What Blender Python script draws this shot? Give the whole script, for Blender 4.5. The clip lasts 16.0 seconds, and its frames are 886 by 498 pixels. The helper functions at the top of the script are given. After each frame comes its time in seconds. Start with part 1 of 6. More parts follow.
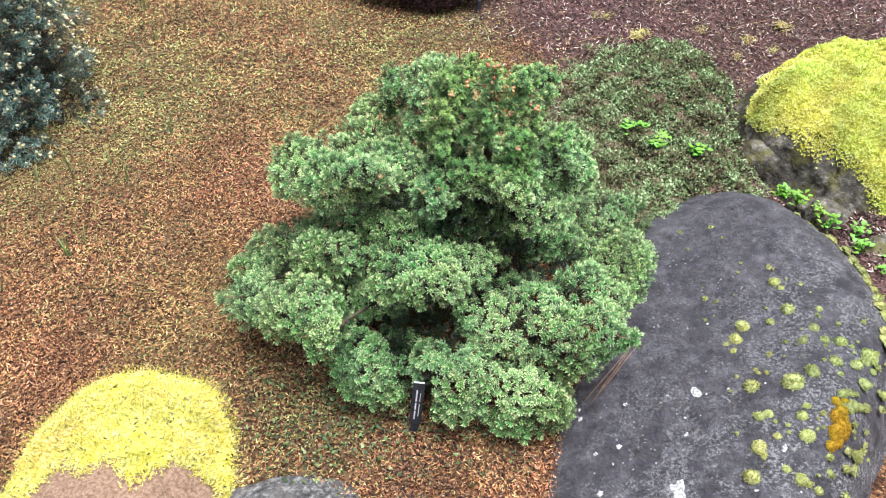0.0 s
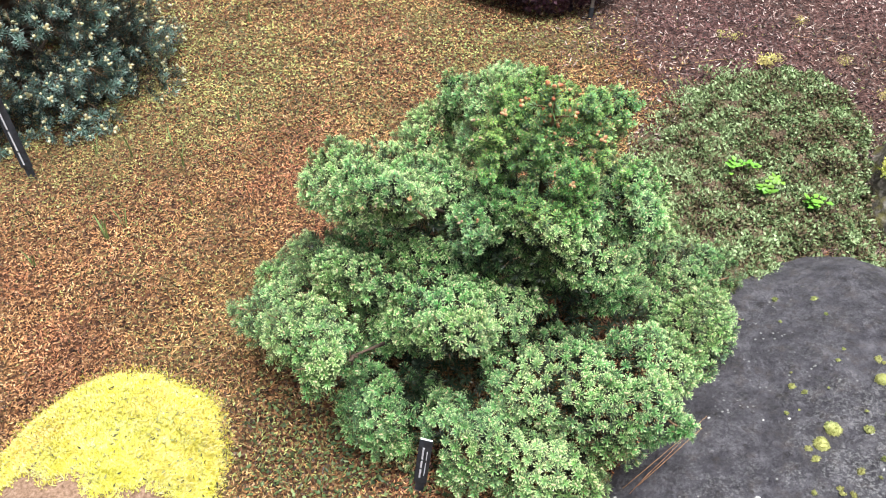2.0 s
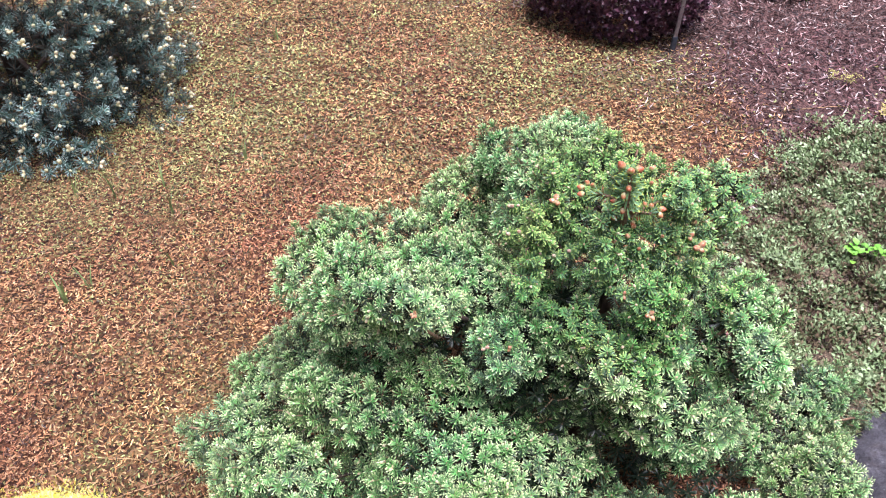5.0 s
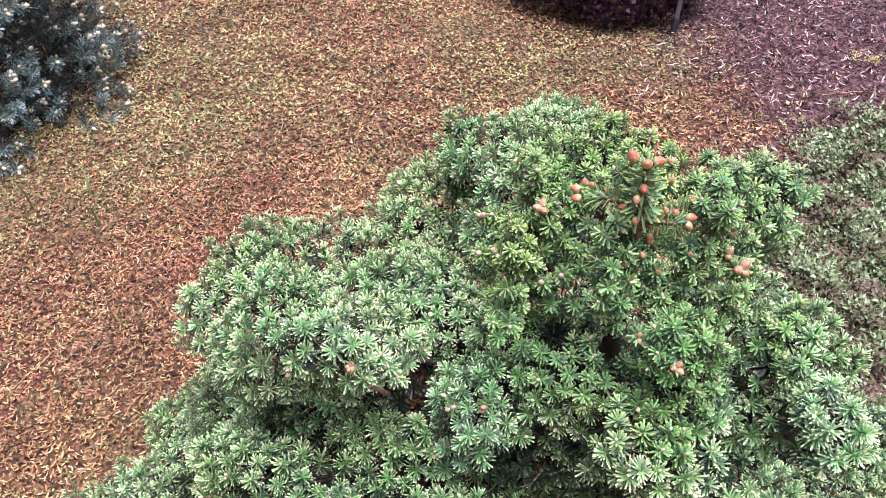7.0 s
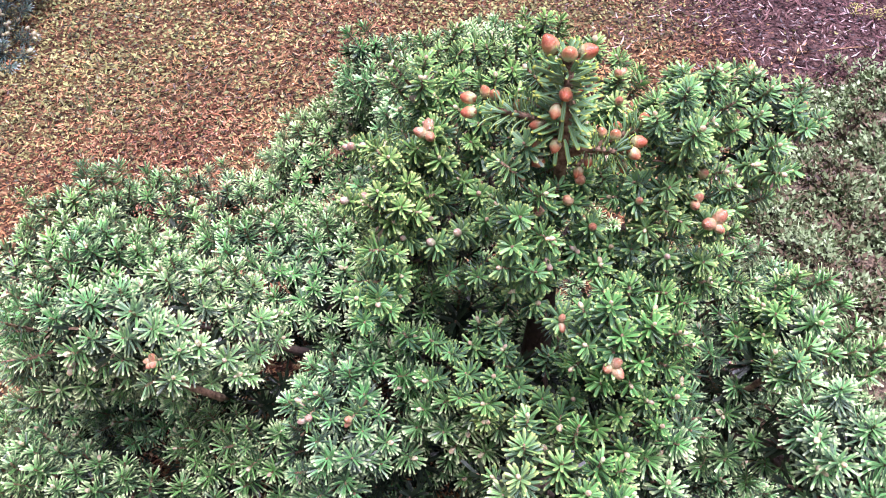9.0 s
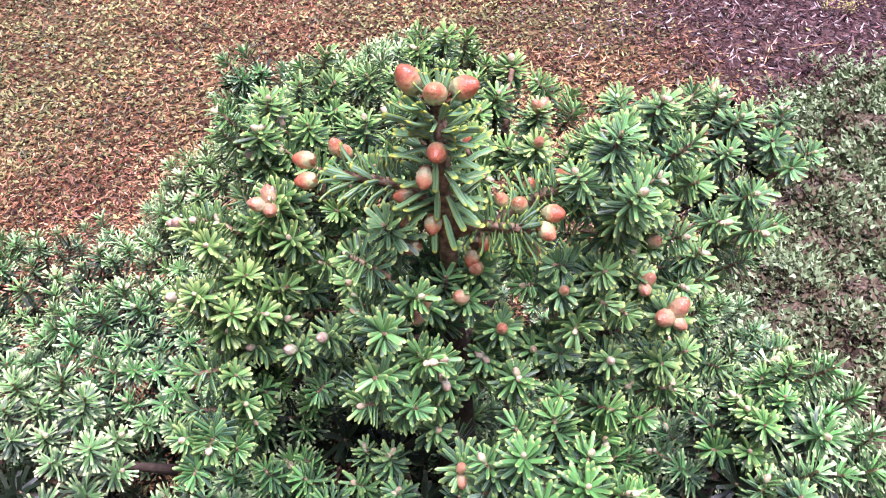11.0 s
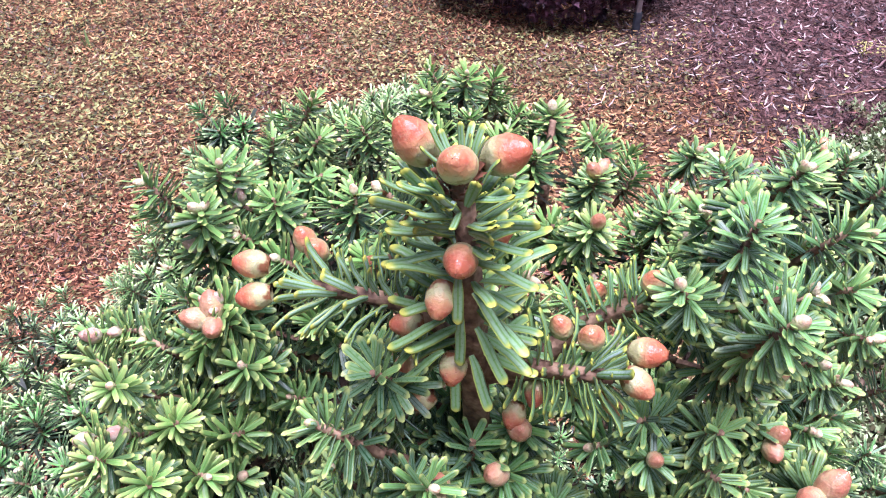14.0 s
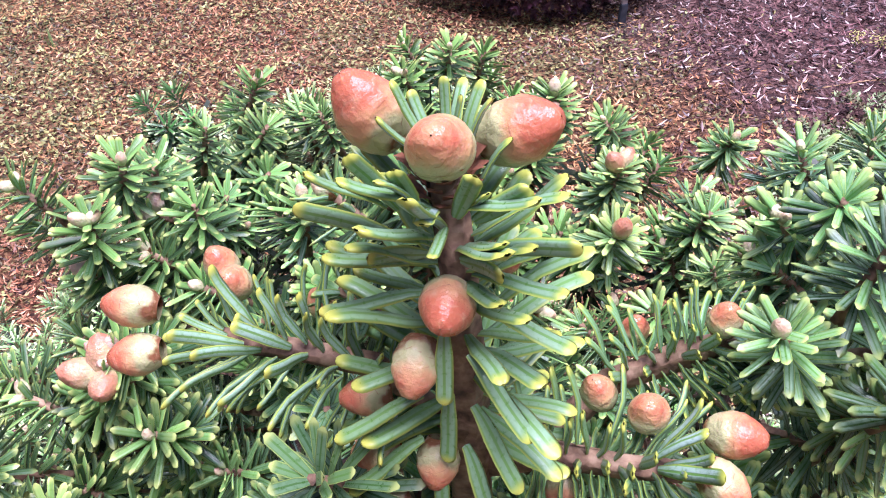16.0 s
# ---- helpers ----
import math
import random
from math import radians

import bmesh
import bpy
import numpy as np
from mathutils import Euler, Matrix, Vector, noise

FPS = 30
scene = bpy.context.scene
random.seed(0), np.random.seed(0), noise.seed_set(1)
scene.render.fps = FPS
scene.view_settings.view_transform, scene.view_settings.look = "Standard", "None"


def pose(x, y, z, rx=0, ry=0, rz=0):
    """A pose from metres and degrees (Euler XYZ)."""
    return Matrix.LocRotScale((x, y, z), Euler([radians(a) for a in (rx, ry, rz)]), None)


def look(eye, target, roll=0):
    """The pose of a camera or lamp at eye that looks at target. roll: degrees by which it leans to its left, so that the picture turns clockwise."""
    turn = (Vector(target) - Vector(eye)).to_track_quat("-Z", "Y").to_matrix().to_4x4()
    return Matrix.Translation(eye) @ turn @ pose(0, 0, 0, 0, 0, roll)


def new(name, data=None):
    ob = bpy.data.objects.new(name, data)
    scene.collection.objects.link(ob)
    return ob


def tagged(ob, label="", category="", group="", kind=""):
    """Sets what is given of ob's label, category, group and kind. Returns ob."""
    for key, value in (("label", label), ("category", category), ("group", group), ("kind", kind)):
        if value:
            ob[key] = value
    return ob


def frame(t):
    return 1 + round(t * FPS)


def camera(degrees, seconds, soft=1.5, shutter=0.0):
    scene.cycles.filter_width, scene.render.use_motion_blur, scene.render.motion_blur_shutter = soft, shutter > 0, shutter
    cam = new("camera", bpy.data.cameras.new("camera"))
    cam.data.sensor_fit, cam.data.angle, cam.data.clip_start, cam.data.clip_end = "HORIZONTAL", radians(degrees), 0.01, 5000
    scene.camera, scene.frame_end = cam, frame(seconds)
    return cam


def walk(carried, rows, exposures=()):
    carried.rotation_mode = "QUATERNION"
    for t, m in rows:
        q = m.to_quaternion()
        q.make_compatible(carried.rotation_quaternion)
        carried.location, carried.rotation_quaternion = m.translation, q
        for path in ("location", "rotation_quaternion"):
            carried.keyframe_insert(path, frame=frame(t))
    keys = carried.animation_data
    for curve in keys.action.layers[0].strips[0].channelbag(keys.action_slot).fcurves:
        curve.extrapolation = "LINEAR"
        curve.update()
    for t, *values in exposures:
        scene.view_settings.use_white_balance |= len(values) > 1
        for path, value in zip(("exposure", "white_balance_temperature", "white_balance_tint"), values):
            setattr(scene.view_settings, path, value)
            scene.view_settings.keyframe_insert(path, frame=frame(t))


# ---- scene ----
cam = camera(59.1, 16.0, soft=1.1)
PATH = [
    (0, (0.016, -0.016, 1.656), (0.001, 1.476, 0.323), 0.3),
    (0.5, (0.046, 0.085, 1.63), (-0.006, 1.554, 0.273), 1.2),
    (1, (0.099, 0.154, 1.598), (-0.066, 1.617, 0.244), 0.9),
    (1.5, (0.146, 0.21, 1.57), (-0.103, 1.675, 0.231), 0.7),
    (2, (0.185, 0.255, 1.545), (-0.128, 1.712, 0.21), -0.2),
    (2.5, (0.176, 0.313, 1.515), (-0.17, 1.754, 0.173), -1.1),
    (3, (0.133, 0.395, 1.491), (-0.197, 1.839, 0.147), -1.4),
    (3.5, (0.084, 0.462, 1.46), (-0.228, 1.921, 0.127), -0.7),
    (4, (0.08, 0.557, 1.425), (-0.256, 2.017, 0.101), -0.2),
    (4.5, (0.111, 0.65, 1.395), (-0.288, 2.1, 0.078), -0.3),
    (5, (0.135, 0.741, 1.362), (-0.325, 2.179, 0.051), -0.8),
    (5.2, (0.152, 0.773, 1.351), (-0.329, 2.212, 0.049), -1.0),
    (7.3, (0.106, 1.03, 1.154), (-0.336, 2.474, -0.157), -1.4),
    (7.5, (0.121, 1.055, 1.139), (-0.321, 2.487, -0.186), -1.4),
    (8, (0.136, 1.1, 1.093), (-0.298, 2.504, -0.263), -1.4),
    (8.5, (0.148, 1.141, 1.05), (-0.281, 2.542, -0.311), -1.0),
    (9, (0.16, 1.189, 0.99), (-0.251, 2.615, -0.35), -0.2),
    (9.5, (0.17, 1.245, 0.97), (-0.216, 2.688, -0.36), -0.6),
    (9.7, (0.17, 1.268, 0.961), (-0.215, 2.709, -0.371), -1.0),
    (11.8, (0.191, 1.388, 0.907), (-0.19, 2.864, -0.388), -2.4),
    (12, (0.191, 1.398, 0.903), (-0.196, 2.883, -0.38), -2.5),
    (12.5, (0.179, 1.416, 0.887), (-0.219, 2.92, -0.369), -2.5),
    (13, (0.16, 1.43, 0.873), (-0.25, 2.946, -0.365), -2.6),
    (13.5, (0.15, 1.452, 0.868), (-0.271, 2.972, -0.361), -2.7),
    (14, (0.153, 1.466, 0.86), (-0.27, 2.987, -0.367), -2.8),
    (14.5, (0.146, 1.479, 0.849), (-0.27, 3.002, -0.379), -2.9),
    (15, (0.146, 1.499, 0.837), (-0.263, 3.024, -0.39), -2.9),
    (15.5, (0.136, 1.514, 0.83), (-0.262, 3.042, -0.397), -2.9),
    (16, (0.138, 1.526, 0.819), (-0.245, 3.057, -0.41), -2.8),
]
# stops, kelvin and tint: the clip's own white balance drifts to cool and pink as it nears the shrub
EXPOSURES = [(0, 0.80, 6080, 9), (1.0, 0.82, 6350, 8), (4.0, 0.83, 6330, 11), (5.2, 0.87, 5820, 29), (7.5, 0.85, 5800, 38), (9.0, 0.86, 5720, 40), (12.0, 0.90, 5680, 42), (16.0, 0.93, 5620, 43)]
walk(cam, [(t, look(eye, target, roll)) for t, eye, target, roll in PATH], EXPOSURES)

# ---- light: an overcast day ----
SUN_ELEVATION, SUN_TURN = 80.0, 110.0
world = bpy.data.worlds.new("overcast_sky")
scene.world = world
world.use_nodes = True
wn, wl = world.node_tree.nodes, world.node_tree.links
wn.clear()
sky = wn.new("ShaderNodeTexSky")
sky.sky_type, sky.sun_disc = "NISHITA", False
sky.sun_elevation, sky.sun_rotation = radians(SUN_ELEVATION), radians(SUN_TURN)
sky.dust_density, sky.air_density = 1.0, 1.0
cloud = wn.new("ShaderNodeHueSaturation")
cloud.inputs["Saturation"].default_value = 0.6
back = wn.new("ShaderNodeBackground")
back.inputs["Strength"].default_value = 0.04
out = wn.new("ShaderNodeOutputWorld")
wl.new(sky.outputs[0], cloud.inputs["Color"])
wl.new(cloud.outputs[0], back.inputs["Color"])
wl.new(back.outputs[0], out.inputs["Surface"])

sun_data = bpy.data.lights.new("sun", "SUN")
sun_data.energy, sun_data.angle, sun_data.color = 5.6, radians(50), (1.0, 0.98, 0.95)
sun = new("sun", sun_data)
_el, _az = radians(SUN_ELEVATION), radians(SUN_TURN)
_toward = Vector((math.sin(_az) * math.cos(_el), math.cos(_az) * math.cos(_el), math.sin(_el)))
sun.matrix_world = look(_toward * 20, (0, 0, 0))


# ---- materials ----
class Nodes:
    """A short hand for one node material."""

    def __init__(self, name, rough=0.7, spec=0.5, metal=0.0):
        self.m = bpy.data.materials.new(name)
        self.m.use_nodes = True
        self.t = self.m.node_tree
        self.b = self.t.nodes["Principled BSDF"]
        self.b.inputs["Roughness"].default_value = rough
        self.b.inputs["Specular IOR Level"].default_value = spec
        self.b.inputs["Metallic"].default_value = metal

    def node(self, kind, **values):
        n = self.t.nodes.new(kind)
        for k, v in values.items():
            if k in n.inputs.keys():
                self.put(v, n.inputs[k])
        return n

    def put(self, v, socket):
        if isinstance(v, bpy.types.NodeSocket):
            self.t.links.new(v, socket)
        elif isinstance(v, tuple) and len(v) == 3 and socket.type == "RGBA":
            socket.default_value = (*v, 1)
        else:
            socket.default_value = v

    def place(self):
        return self.t.nodes.new("ShaderNodeNewGeometry").outputs["Position"]

    def local(self):
        return self.t.nodes.new("ShaderNodeTexCoord").outputs["Object"]

    def island(self):
        return self.t.nodes.new("ShaderNodeNewGeometry").outputs["Random Per Island"]

    def each(self):
        return self.t.nodes.new("ShaderNodeObjectInfo").outputs["Random"]

    def uv(self):
        s = self.t.nodes.new("ShaderNodeSeparateXYZ")
        self.t.links.new(self.t.nodes.new("ShaderNodeTexCoord").outputs["UV"], s.inputs[0])
        return s.outputs[0], s.outputs[1]

    def noise(self, scale, detail=3.0, rough=0.55, at=None):
        n = self.node("ShaderNodeTexNoise", Scale=scale, Detail=detail, Roughness=rough)
        self.t.links.new(at or self.place(), n.inputs["Vector"])
        return n.outputs["Fac"]

    def cells(self, scale, what="Distance", at=None):
        n = self.node("ShaderNodeTexVoronoi", Scale=scale)
        self.t.links.new(at or self.place(), n.inputs["Vector"])
        return n.outputs[what]

    def math(self, op, a, b=0.0, c=0.0):
        n = self.t.nodes.new("ShaderNodeMath")
        n.operation = op
        for v, s in zip((a, b, c), n.inputs):
            self.put(v, s)
        return n.outputs[0]

    def step(self, v, lo, hi, a=0.0, b=1.0):
        n = self.t.nodes.new("ShaderNodeMapRange")
        n.interpolation_type = "SMOOTHSTEP"
        for s, x in zip(n.inputs, (v, lo, hi, a, b)):
            self.put(x, s)
        return n.outputs[0]

    def ramp(self, v, *stops):
        n = self.t.nodes.new("ShaderNodeValToRGB")
        e = n.color_ramp.elements
        while len(e) < len(stops):
            e.new(0.5)
        for el, (p, c) in zip(e, stops):
            el.position, el.color = p, (*c, 1)
        self.put(v, n.inputs[0])
        return n.outputs[0]

    def mix(self, f, a, b):
        n = self.t.nodes.new("ShaderNodeMix")
        n.data_type = "RGBA"
        self.put(f, n.inputs[0])
        self.put(a, n.inputs[6])
        self.put(b, n.inputs[7])
        return n.outputs[2]

    def tone(self, colour, value=1.0, sat=1.0, hue=0.5):
        n = self.t.nodes.new("ShaderNodeHueSaturation")
        for k, v in (("Color", colour), ("Value", value), ("Saturation", sat), ("Hue", hue)):
            self.put(v, n.inputs[k])
        return n.outputs[0]

    def colour(self, c):
        self.put(c, self.b.inputs["Base Color"])
        return self

    def rough(self, v):
        self.put(v, self.b.inputs["Roughness"])
        return self

    def bump(self, height, strength=0.5, distance=0.01):
        n = self.node("ShaderNodeBump", Strength=strength, Distance=distance, Height=height)
        self.t.links.new(n.outputs[0], self.b.inputs["Normal"])
        return self

    def sheer(self, weight):
        self.b.inputs["Subsurface Weight"].default_value = weight
        self.b.inputs["Subsurface Radius"].default_value = (0.4, 0.6, 0.2)
        self.b.inputs["Subsurface Scale"].default_value = 0.002
        return self


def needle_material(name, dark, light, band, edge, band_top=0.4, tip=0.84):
    """Flat fir needle: u runs 0..1 over the upper side and 1..2 over the lower one; v from base to tip, plus whole
    steps of painted shade.
    """
    k = Nodes(name, 0.36, 0.32)
    u, w = k.uv()
    v = k.math("FRACT", w)
    # lower needles are darker: shade inside the rosette, put into the colour
    shade = k.math("MULTIPLY", k.math("FLOOR", w), 1 / 6)
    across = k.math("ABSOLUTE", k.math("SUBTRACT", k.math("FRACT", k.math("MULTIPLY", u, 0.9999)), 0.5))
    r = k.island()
    # random tint, less the painted shade
    young = k.math("SUBTRACT", r, k.math("MULTIPLY", shade, 0.75))
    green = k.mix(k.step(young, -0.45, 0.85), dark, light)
    stripe = k.math("MULTIPLY", k.step(across, 0.05, 0.11), k.step(across, 0.42, 0.34))
    below = k.step(u, 0.98, 1.02, band_top, 0.95)
    fine = k.noise(900, 2, at=k.local())
    stripe = k.math("MULTIPLY", k.math("MULTIPLY", stripe, below), k.step(fine, 0.25, 0.6, 0.5, 1.0))
    stripe = k.math("MULTIPLY", k.math("MULTIPLY", stripe, k.step(v, 0.95, 0.8)), k.step(k.noise(7, 2), 0.38, 0.62, 0.35, 1.25))
    c = k.mix(stripe, green, band)
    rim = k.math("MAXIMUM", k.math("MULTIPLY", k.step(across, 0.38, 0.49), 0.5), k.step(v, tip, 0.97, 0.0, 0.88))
    c = k.mix(k.math("MULTIPLY", rim, k.step(k.math("SUBTRACT", r, k.math("MULTIPLY", shade, 0.6)), -0.6, 0.8, 0.15, 1.0)), c, edge)
    c = k.tone(c, k.step(k.noise(4.5, 2), 0.32, 0.68, 0.86, 1.18), 1.0, k.step(k.noise(5, 2), 0.3, 0.7, 0.48, 0.52))
    fresh = k.math("MULTIPLY", k.step(k.noise(9, 3), 0.46, 0.64, 0.0, 0.45), k.math("MULTIPLY", k.step(shade, 0.6, 0.0), k.step(v, 0.3, 0.9)))
    c = k.mix(fresh, c, edge)
    c = k.mix(k.step(k.each(), 0.0, 1.0, 0.0, 0.15), c, (0.16, 0.30, 0.05))
    k.colour(c)
    k.rough(k.step(fine, 0.2, 0.8, 0.24, 0.44))
    k.bump(k.math("ADD", stripe, k.math("MULTIPLY", fine, 0.5)), 0.25, 0.0003)
    return k.m


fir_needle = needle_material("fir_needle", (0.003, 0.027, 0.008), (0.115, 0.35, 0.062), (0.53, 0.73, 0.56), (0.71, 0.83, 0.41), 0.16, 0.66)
# near-black copy for inner shoots: gap shade put into the needle colour
shaded_needle = needle_material("shaded_fir_needle", (0.005, 0.014, 0.006), (0.026, 0.042, 0.018), (0.06, 0.08, 0.06), (0.06, 0.06, 0.03), 0.2)
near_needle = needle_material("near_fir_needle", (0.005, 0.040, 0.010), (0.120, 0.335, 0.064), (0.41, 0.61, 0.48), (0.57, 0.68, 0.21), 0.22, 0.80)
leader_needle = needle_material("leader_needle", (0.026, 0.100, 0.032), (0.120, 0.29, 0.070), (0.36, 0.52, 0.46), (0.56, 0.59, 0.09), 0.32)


def bud_material(name, base, mid, tip, scale, scales=0.0):
    """v runs from the foot to the tip; where scales is given, u tells how far a place lies behind its scale's edge."""
    k = Nodes(name, 0.45, 0.4)
    u, v = k.uv()
    wob = k.noise(scale, 3, at=k.local())
    at = k.math("ADD", v, k.math("MULTIPLY", k.math("SUBTRACT", wob, 0.5), 1.6))
    at = k.math("ADD", at, k.step(k.each(), 0.0, 1.0, -0.12, 0.12))
    c = k.ramp(at, (0.02, (0.16, 0.06, 0.025)), (0.14, base), (0.36, base), (0.56, mid), (0.86, tip))
    edges = k.math("MULTIPLY", k.step(u, 0.14, 0.0), scales) if scales else k.math("MULTIPLY", k.step(k.cells(scale * 1.6, "Distance", k.local()), 0.45, 0.8), 0.25)
    c = k.mix(edges, c, (0.24, 0.07, 0.04))
    if scales:
        c = k.mix(k.math("MULTIPLY", k.step(u, 0.75, 1.0), scales * 0.5), c, (0.56, 0.40, 0.24))
    c = k.mix(k.step(k.noise(scale * 2.5, 4, at=k.local()), 0.55, 0.72, 0.0, 0.35), c, (0.56, 0.46, 0.28))
    c = k.mix(k.math("MULTIPLY", k.island(), 0.2), c, mid)
    k.colour(c)
    k.bump(k.math("ADD", k.math("MULTIPLY", k.cells(scale * 1.6, at=k.local()), 1.0), k.noise(scale * 5, 4, at=k.local())), 0.5, 0.0010)
    k.rough(k.step(wob, 0.3, 0.7, 0.16, 0.46))
    k.sheer(0.15)
    return k.m


leader_bud = bud_material("leader_bud", (0.38, 0.41, 0.20), (0.52, 0.30, 0.14), (0.43, 0.105, 0.052), 125, 0.75)
pale_bud = bud_material("pale_bud", (0.46, 0.47, 0.27), (0.60, 0.54, 0.34), (0.62, 0.44, 0.28), 250)
tan_bud = bud_material("tan_bud", (0.40, 0.37, 0.20), (0.50, 0.33, 0.18), (0.44, 0.18, 0.10), 170)
white_bud = bud_material("white_bud", (0.44, 0.45, 0.28), (0.58, 0.50, 0.36), (0.56, 0.34, 0.25), 220)
spruce_bud = bud_material("spruce_bud", (0.36, 0.30, 0.15), (0.60, 0.56, 0.33), (0.74, 0.72, 0.48), 120)

k = Nodes("twig_bark", 0.75)
k.colour(k.ramp(k.noise(260, 4, at=k.local()), (0.3, (0.05, 0.026, 0.016)), (0.5, (0.20, 0.118, 0.066)), (0.7, (0.36, 0.25, 0.15))))
k.bump(k.cells(420, at=k.local()), 0.6, 0.001)
twig_bark = k.m

k = Nodes("rusty_scale", 0.6)
k.colour(k.ramp(k.noise(400, 3, at=k.local()), (0.3, (0.09, 0.03, 0.015)), (0.7, (0.26, 0.10, 0.05))))
rusty_scale = k.m

k = Nodes("trunk_bark", 0.85)
k.colour(k.ramp(k.noise(60, 5), (0.3, (0.030, 0.020, 0.015)), (0.7, (0.11, 0.072, 0.05))))
k.bump(k.noise(140, 4), 0.7, 0.004)
trunk_bark = k.m

k = Nodes("spruce_needle", 0.45, 0.45)
u, v = k.uv()
# needles further down a shoot are darker, a shade painted into their colour
shade = k.math("MULTIPLY", k.math("FLOOR", v), 1 / 6)
c = k.mix(k.math("MULTIPLY", k.island(), k.math("SUBTRACT", 1.0, k.math("MULTIPLY", shade, 0.75))), (0.008, 0.032, 0.024), (0.21, 0.36, 0.29))
c = k.mix(k.math("MULTIPLY", k.step(k.math("FRACT", v), 0.5, 1.0, 0.0, 0.5), k.step(shade, 0.9, 0.1)), c, (0.60, 0.72, 0.68))
k.colour(k.tone(c, k.step(k.noise(6, 2), 0.3, 0.7, 0.7, 1.25)))
spruce_needle = k.m


# near-black needles: the spruce's inner shade put into the colour
k = Nodes("shaded_spruce_needle", 0.7, 0.3)
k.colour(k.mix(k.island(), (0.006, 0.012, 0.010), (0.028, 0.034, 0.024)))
shaded_spruce = k.m


def leaf_material(name, rough, *stops):
    k = Nodes(name, rough, 0.4)
    c = k.ramp(k.island(), *stops)
    c = k.tone(c, k.step(k.noise(14, 3), 0.3, 0.7, 0.65, 1.3), 1.0, k.step(k.noise(7, 2), 0.3, 0.7, 0.48, 0.52))
    k.colour(c)
    k.bump(k.noise(600, 2), 0.3, 0.0008)
    return k.m


purple_leaf = leaf_material("purple_leaf", 0.42, (0.0, (0.022, 0.008, 0.014)), (0.6, (0.06, 0.018, 0.032)), (1.0, (0.17, 0.075, 0.105)))
dark_leaf = leaf_material("dark_leaf", 0.5, (0.0, (0.018, 0.012, 0.010)), (1.0, (0.06, 0.035, 0.025)))
k = Nodes("dead_twig", 0.9)
k.colour(k.ramp(k.noise(190, 5), (0.32, (0.020, 0.015, 0.010)), (0.5, (0.10, 0.066, 0.040)), (0.68, (0.26, 0.19, 0.12))))
k.bump(k.noise(240, 4), 0.9, 0.006)
dead_twig = k.m

k = Nodes("creeping_leaf", 0.55, 0.4)
c = k.ramp(k.math("ADD", k.math("MULTIPLY", k.island(), 0.55), k.math("MULTIPLY", k.step(k.noise(10, 4, 0.6), 0.3, 0.7), 0.45)), (0.14, (0.05, 0.030, 0.020)), (0.30, (0.20, 0.145, 0.085)), (0.44, (0.13, 0.145, 0.065)), (0.62, (0.23, 0.33, 0.145)), (0.94, (0.52, 0.64, 0.36)))
k.colour(c)
k.bump(k.noise(600, 2), 0.3, 0.0008)
mat_leaf = k.m
fresh_leaf = leaf_material("fresh_leaf", 0.45, (0.0, (0.12, 0.28, 0.03)), (1.0, (0.27, 0.49, 0.07)))
yellow_leaf = leaf_material("yellow_leaf", 0.6, (0.0, (0.24, 0.21, 0.05)), (1.0, (0.62, 0.55, 0.20)))
sprig_leaf = leaf_material("sprig_leaf", 0.5, (0.0, (0.030, 0.055, 0.020)), (0.7, (0.09, 0.135, 0.045)), (1.0, (0.24, 0.30, 0.13)))
grass_blade = leaf_material("grass_blade", 0.5, (0.0, (0.12, 0.20, 0.06)), (1.0, (0.26, 0.36, 0.14)))
straw = leaf_material("straw", 0.6, (0.0, (0.30, 0.13, 0.06)), (1.0, (0.52, 0.34, 0.18)))


def litter_material(name, *stops):
    """Fallen scales and leaf crumbs: every crumb has its own tint, and the bed drifts in hue over decimetres."""
    k = Nodes(name, 0.62, 0.4)
    r = k.island()
    c = k.ramp(k.math("FRACT", k.math("ADD", r, k.math("MULTIPLY", k.noise(2.3, 3), 0.25))), *stops)
    own = k.step(k.math("FRACT", k.math("MULTIPLY", r, 37.0)), 0.0, 1.0, 0.66, 1.24)
    c = k.tone(c, k.math("MULTIPLY", own, k.step(k.noise(5.5, 5, 0.65), 0.32, 0.68, 0.65, 1.25)), 1.0, k.step(k.noise(2.2, 3), 0.3, 0.7, 0.478, 0.512))
    k.colour(c)
    k.rough(k.step(r, 0.0, 1.0, 0.35, 0.7))
    return k.m


litter_brown = litter_material("litter_brown", (0.0, (0.020, 0.010, 0.007)), (0.28, (0.10, 0.042, 0.018)), (0.52, (0.38, 0.172, 0.066)), (0.86, (0.60, 0.335, 0.145)), (1.0, (0.72, 0.50, 0.26)))
litter_green = litter_material("litter_green", (0.0, (0.030, 0.036, 0.014)), (0.45, (0.19, 0.175, 0.058)), (0.80, (0.33, 0.31, 0.105)), (1.0, (0.36, 0.43, 0.15)))
litter_bark = litter_material("litter_bark", (0.0, (0.012, 0.007, 0.008)), (0.5, (0.080, 0.037, 0.032)), (0.84, (0.24, 0.125, 0.105)), (1.0, (0.72, 0.60, 0.54)))
litter_dark = litter_material("litter_dark", (0.0, (0.014, 0.008, 0.007)), (0.5, (0.075, 0.034, 0.022)), (0.85, (0.15, 0.068, 0.038)), (1.0, (0.34, 0.20, 0.12)))

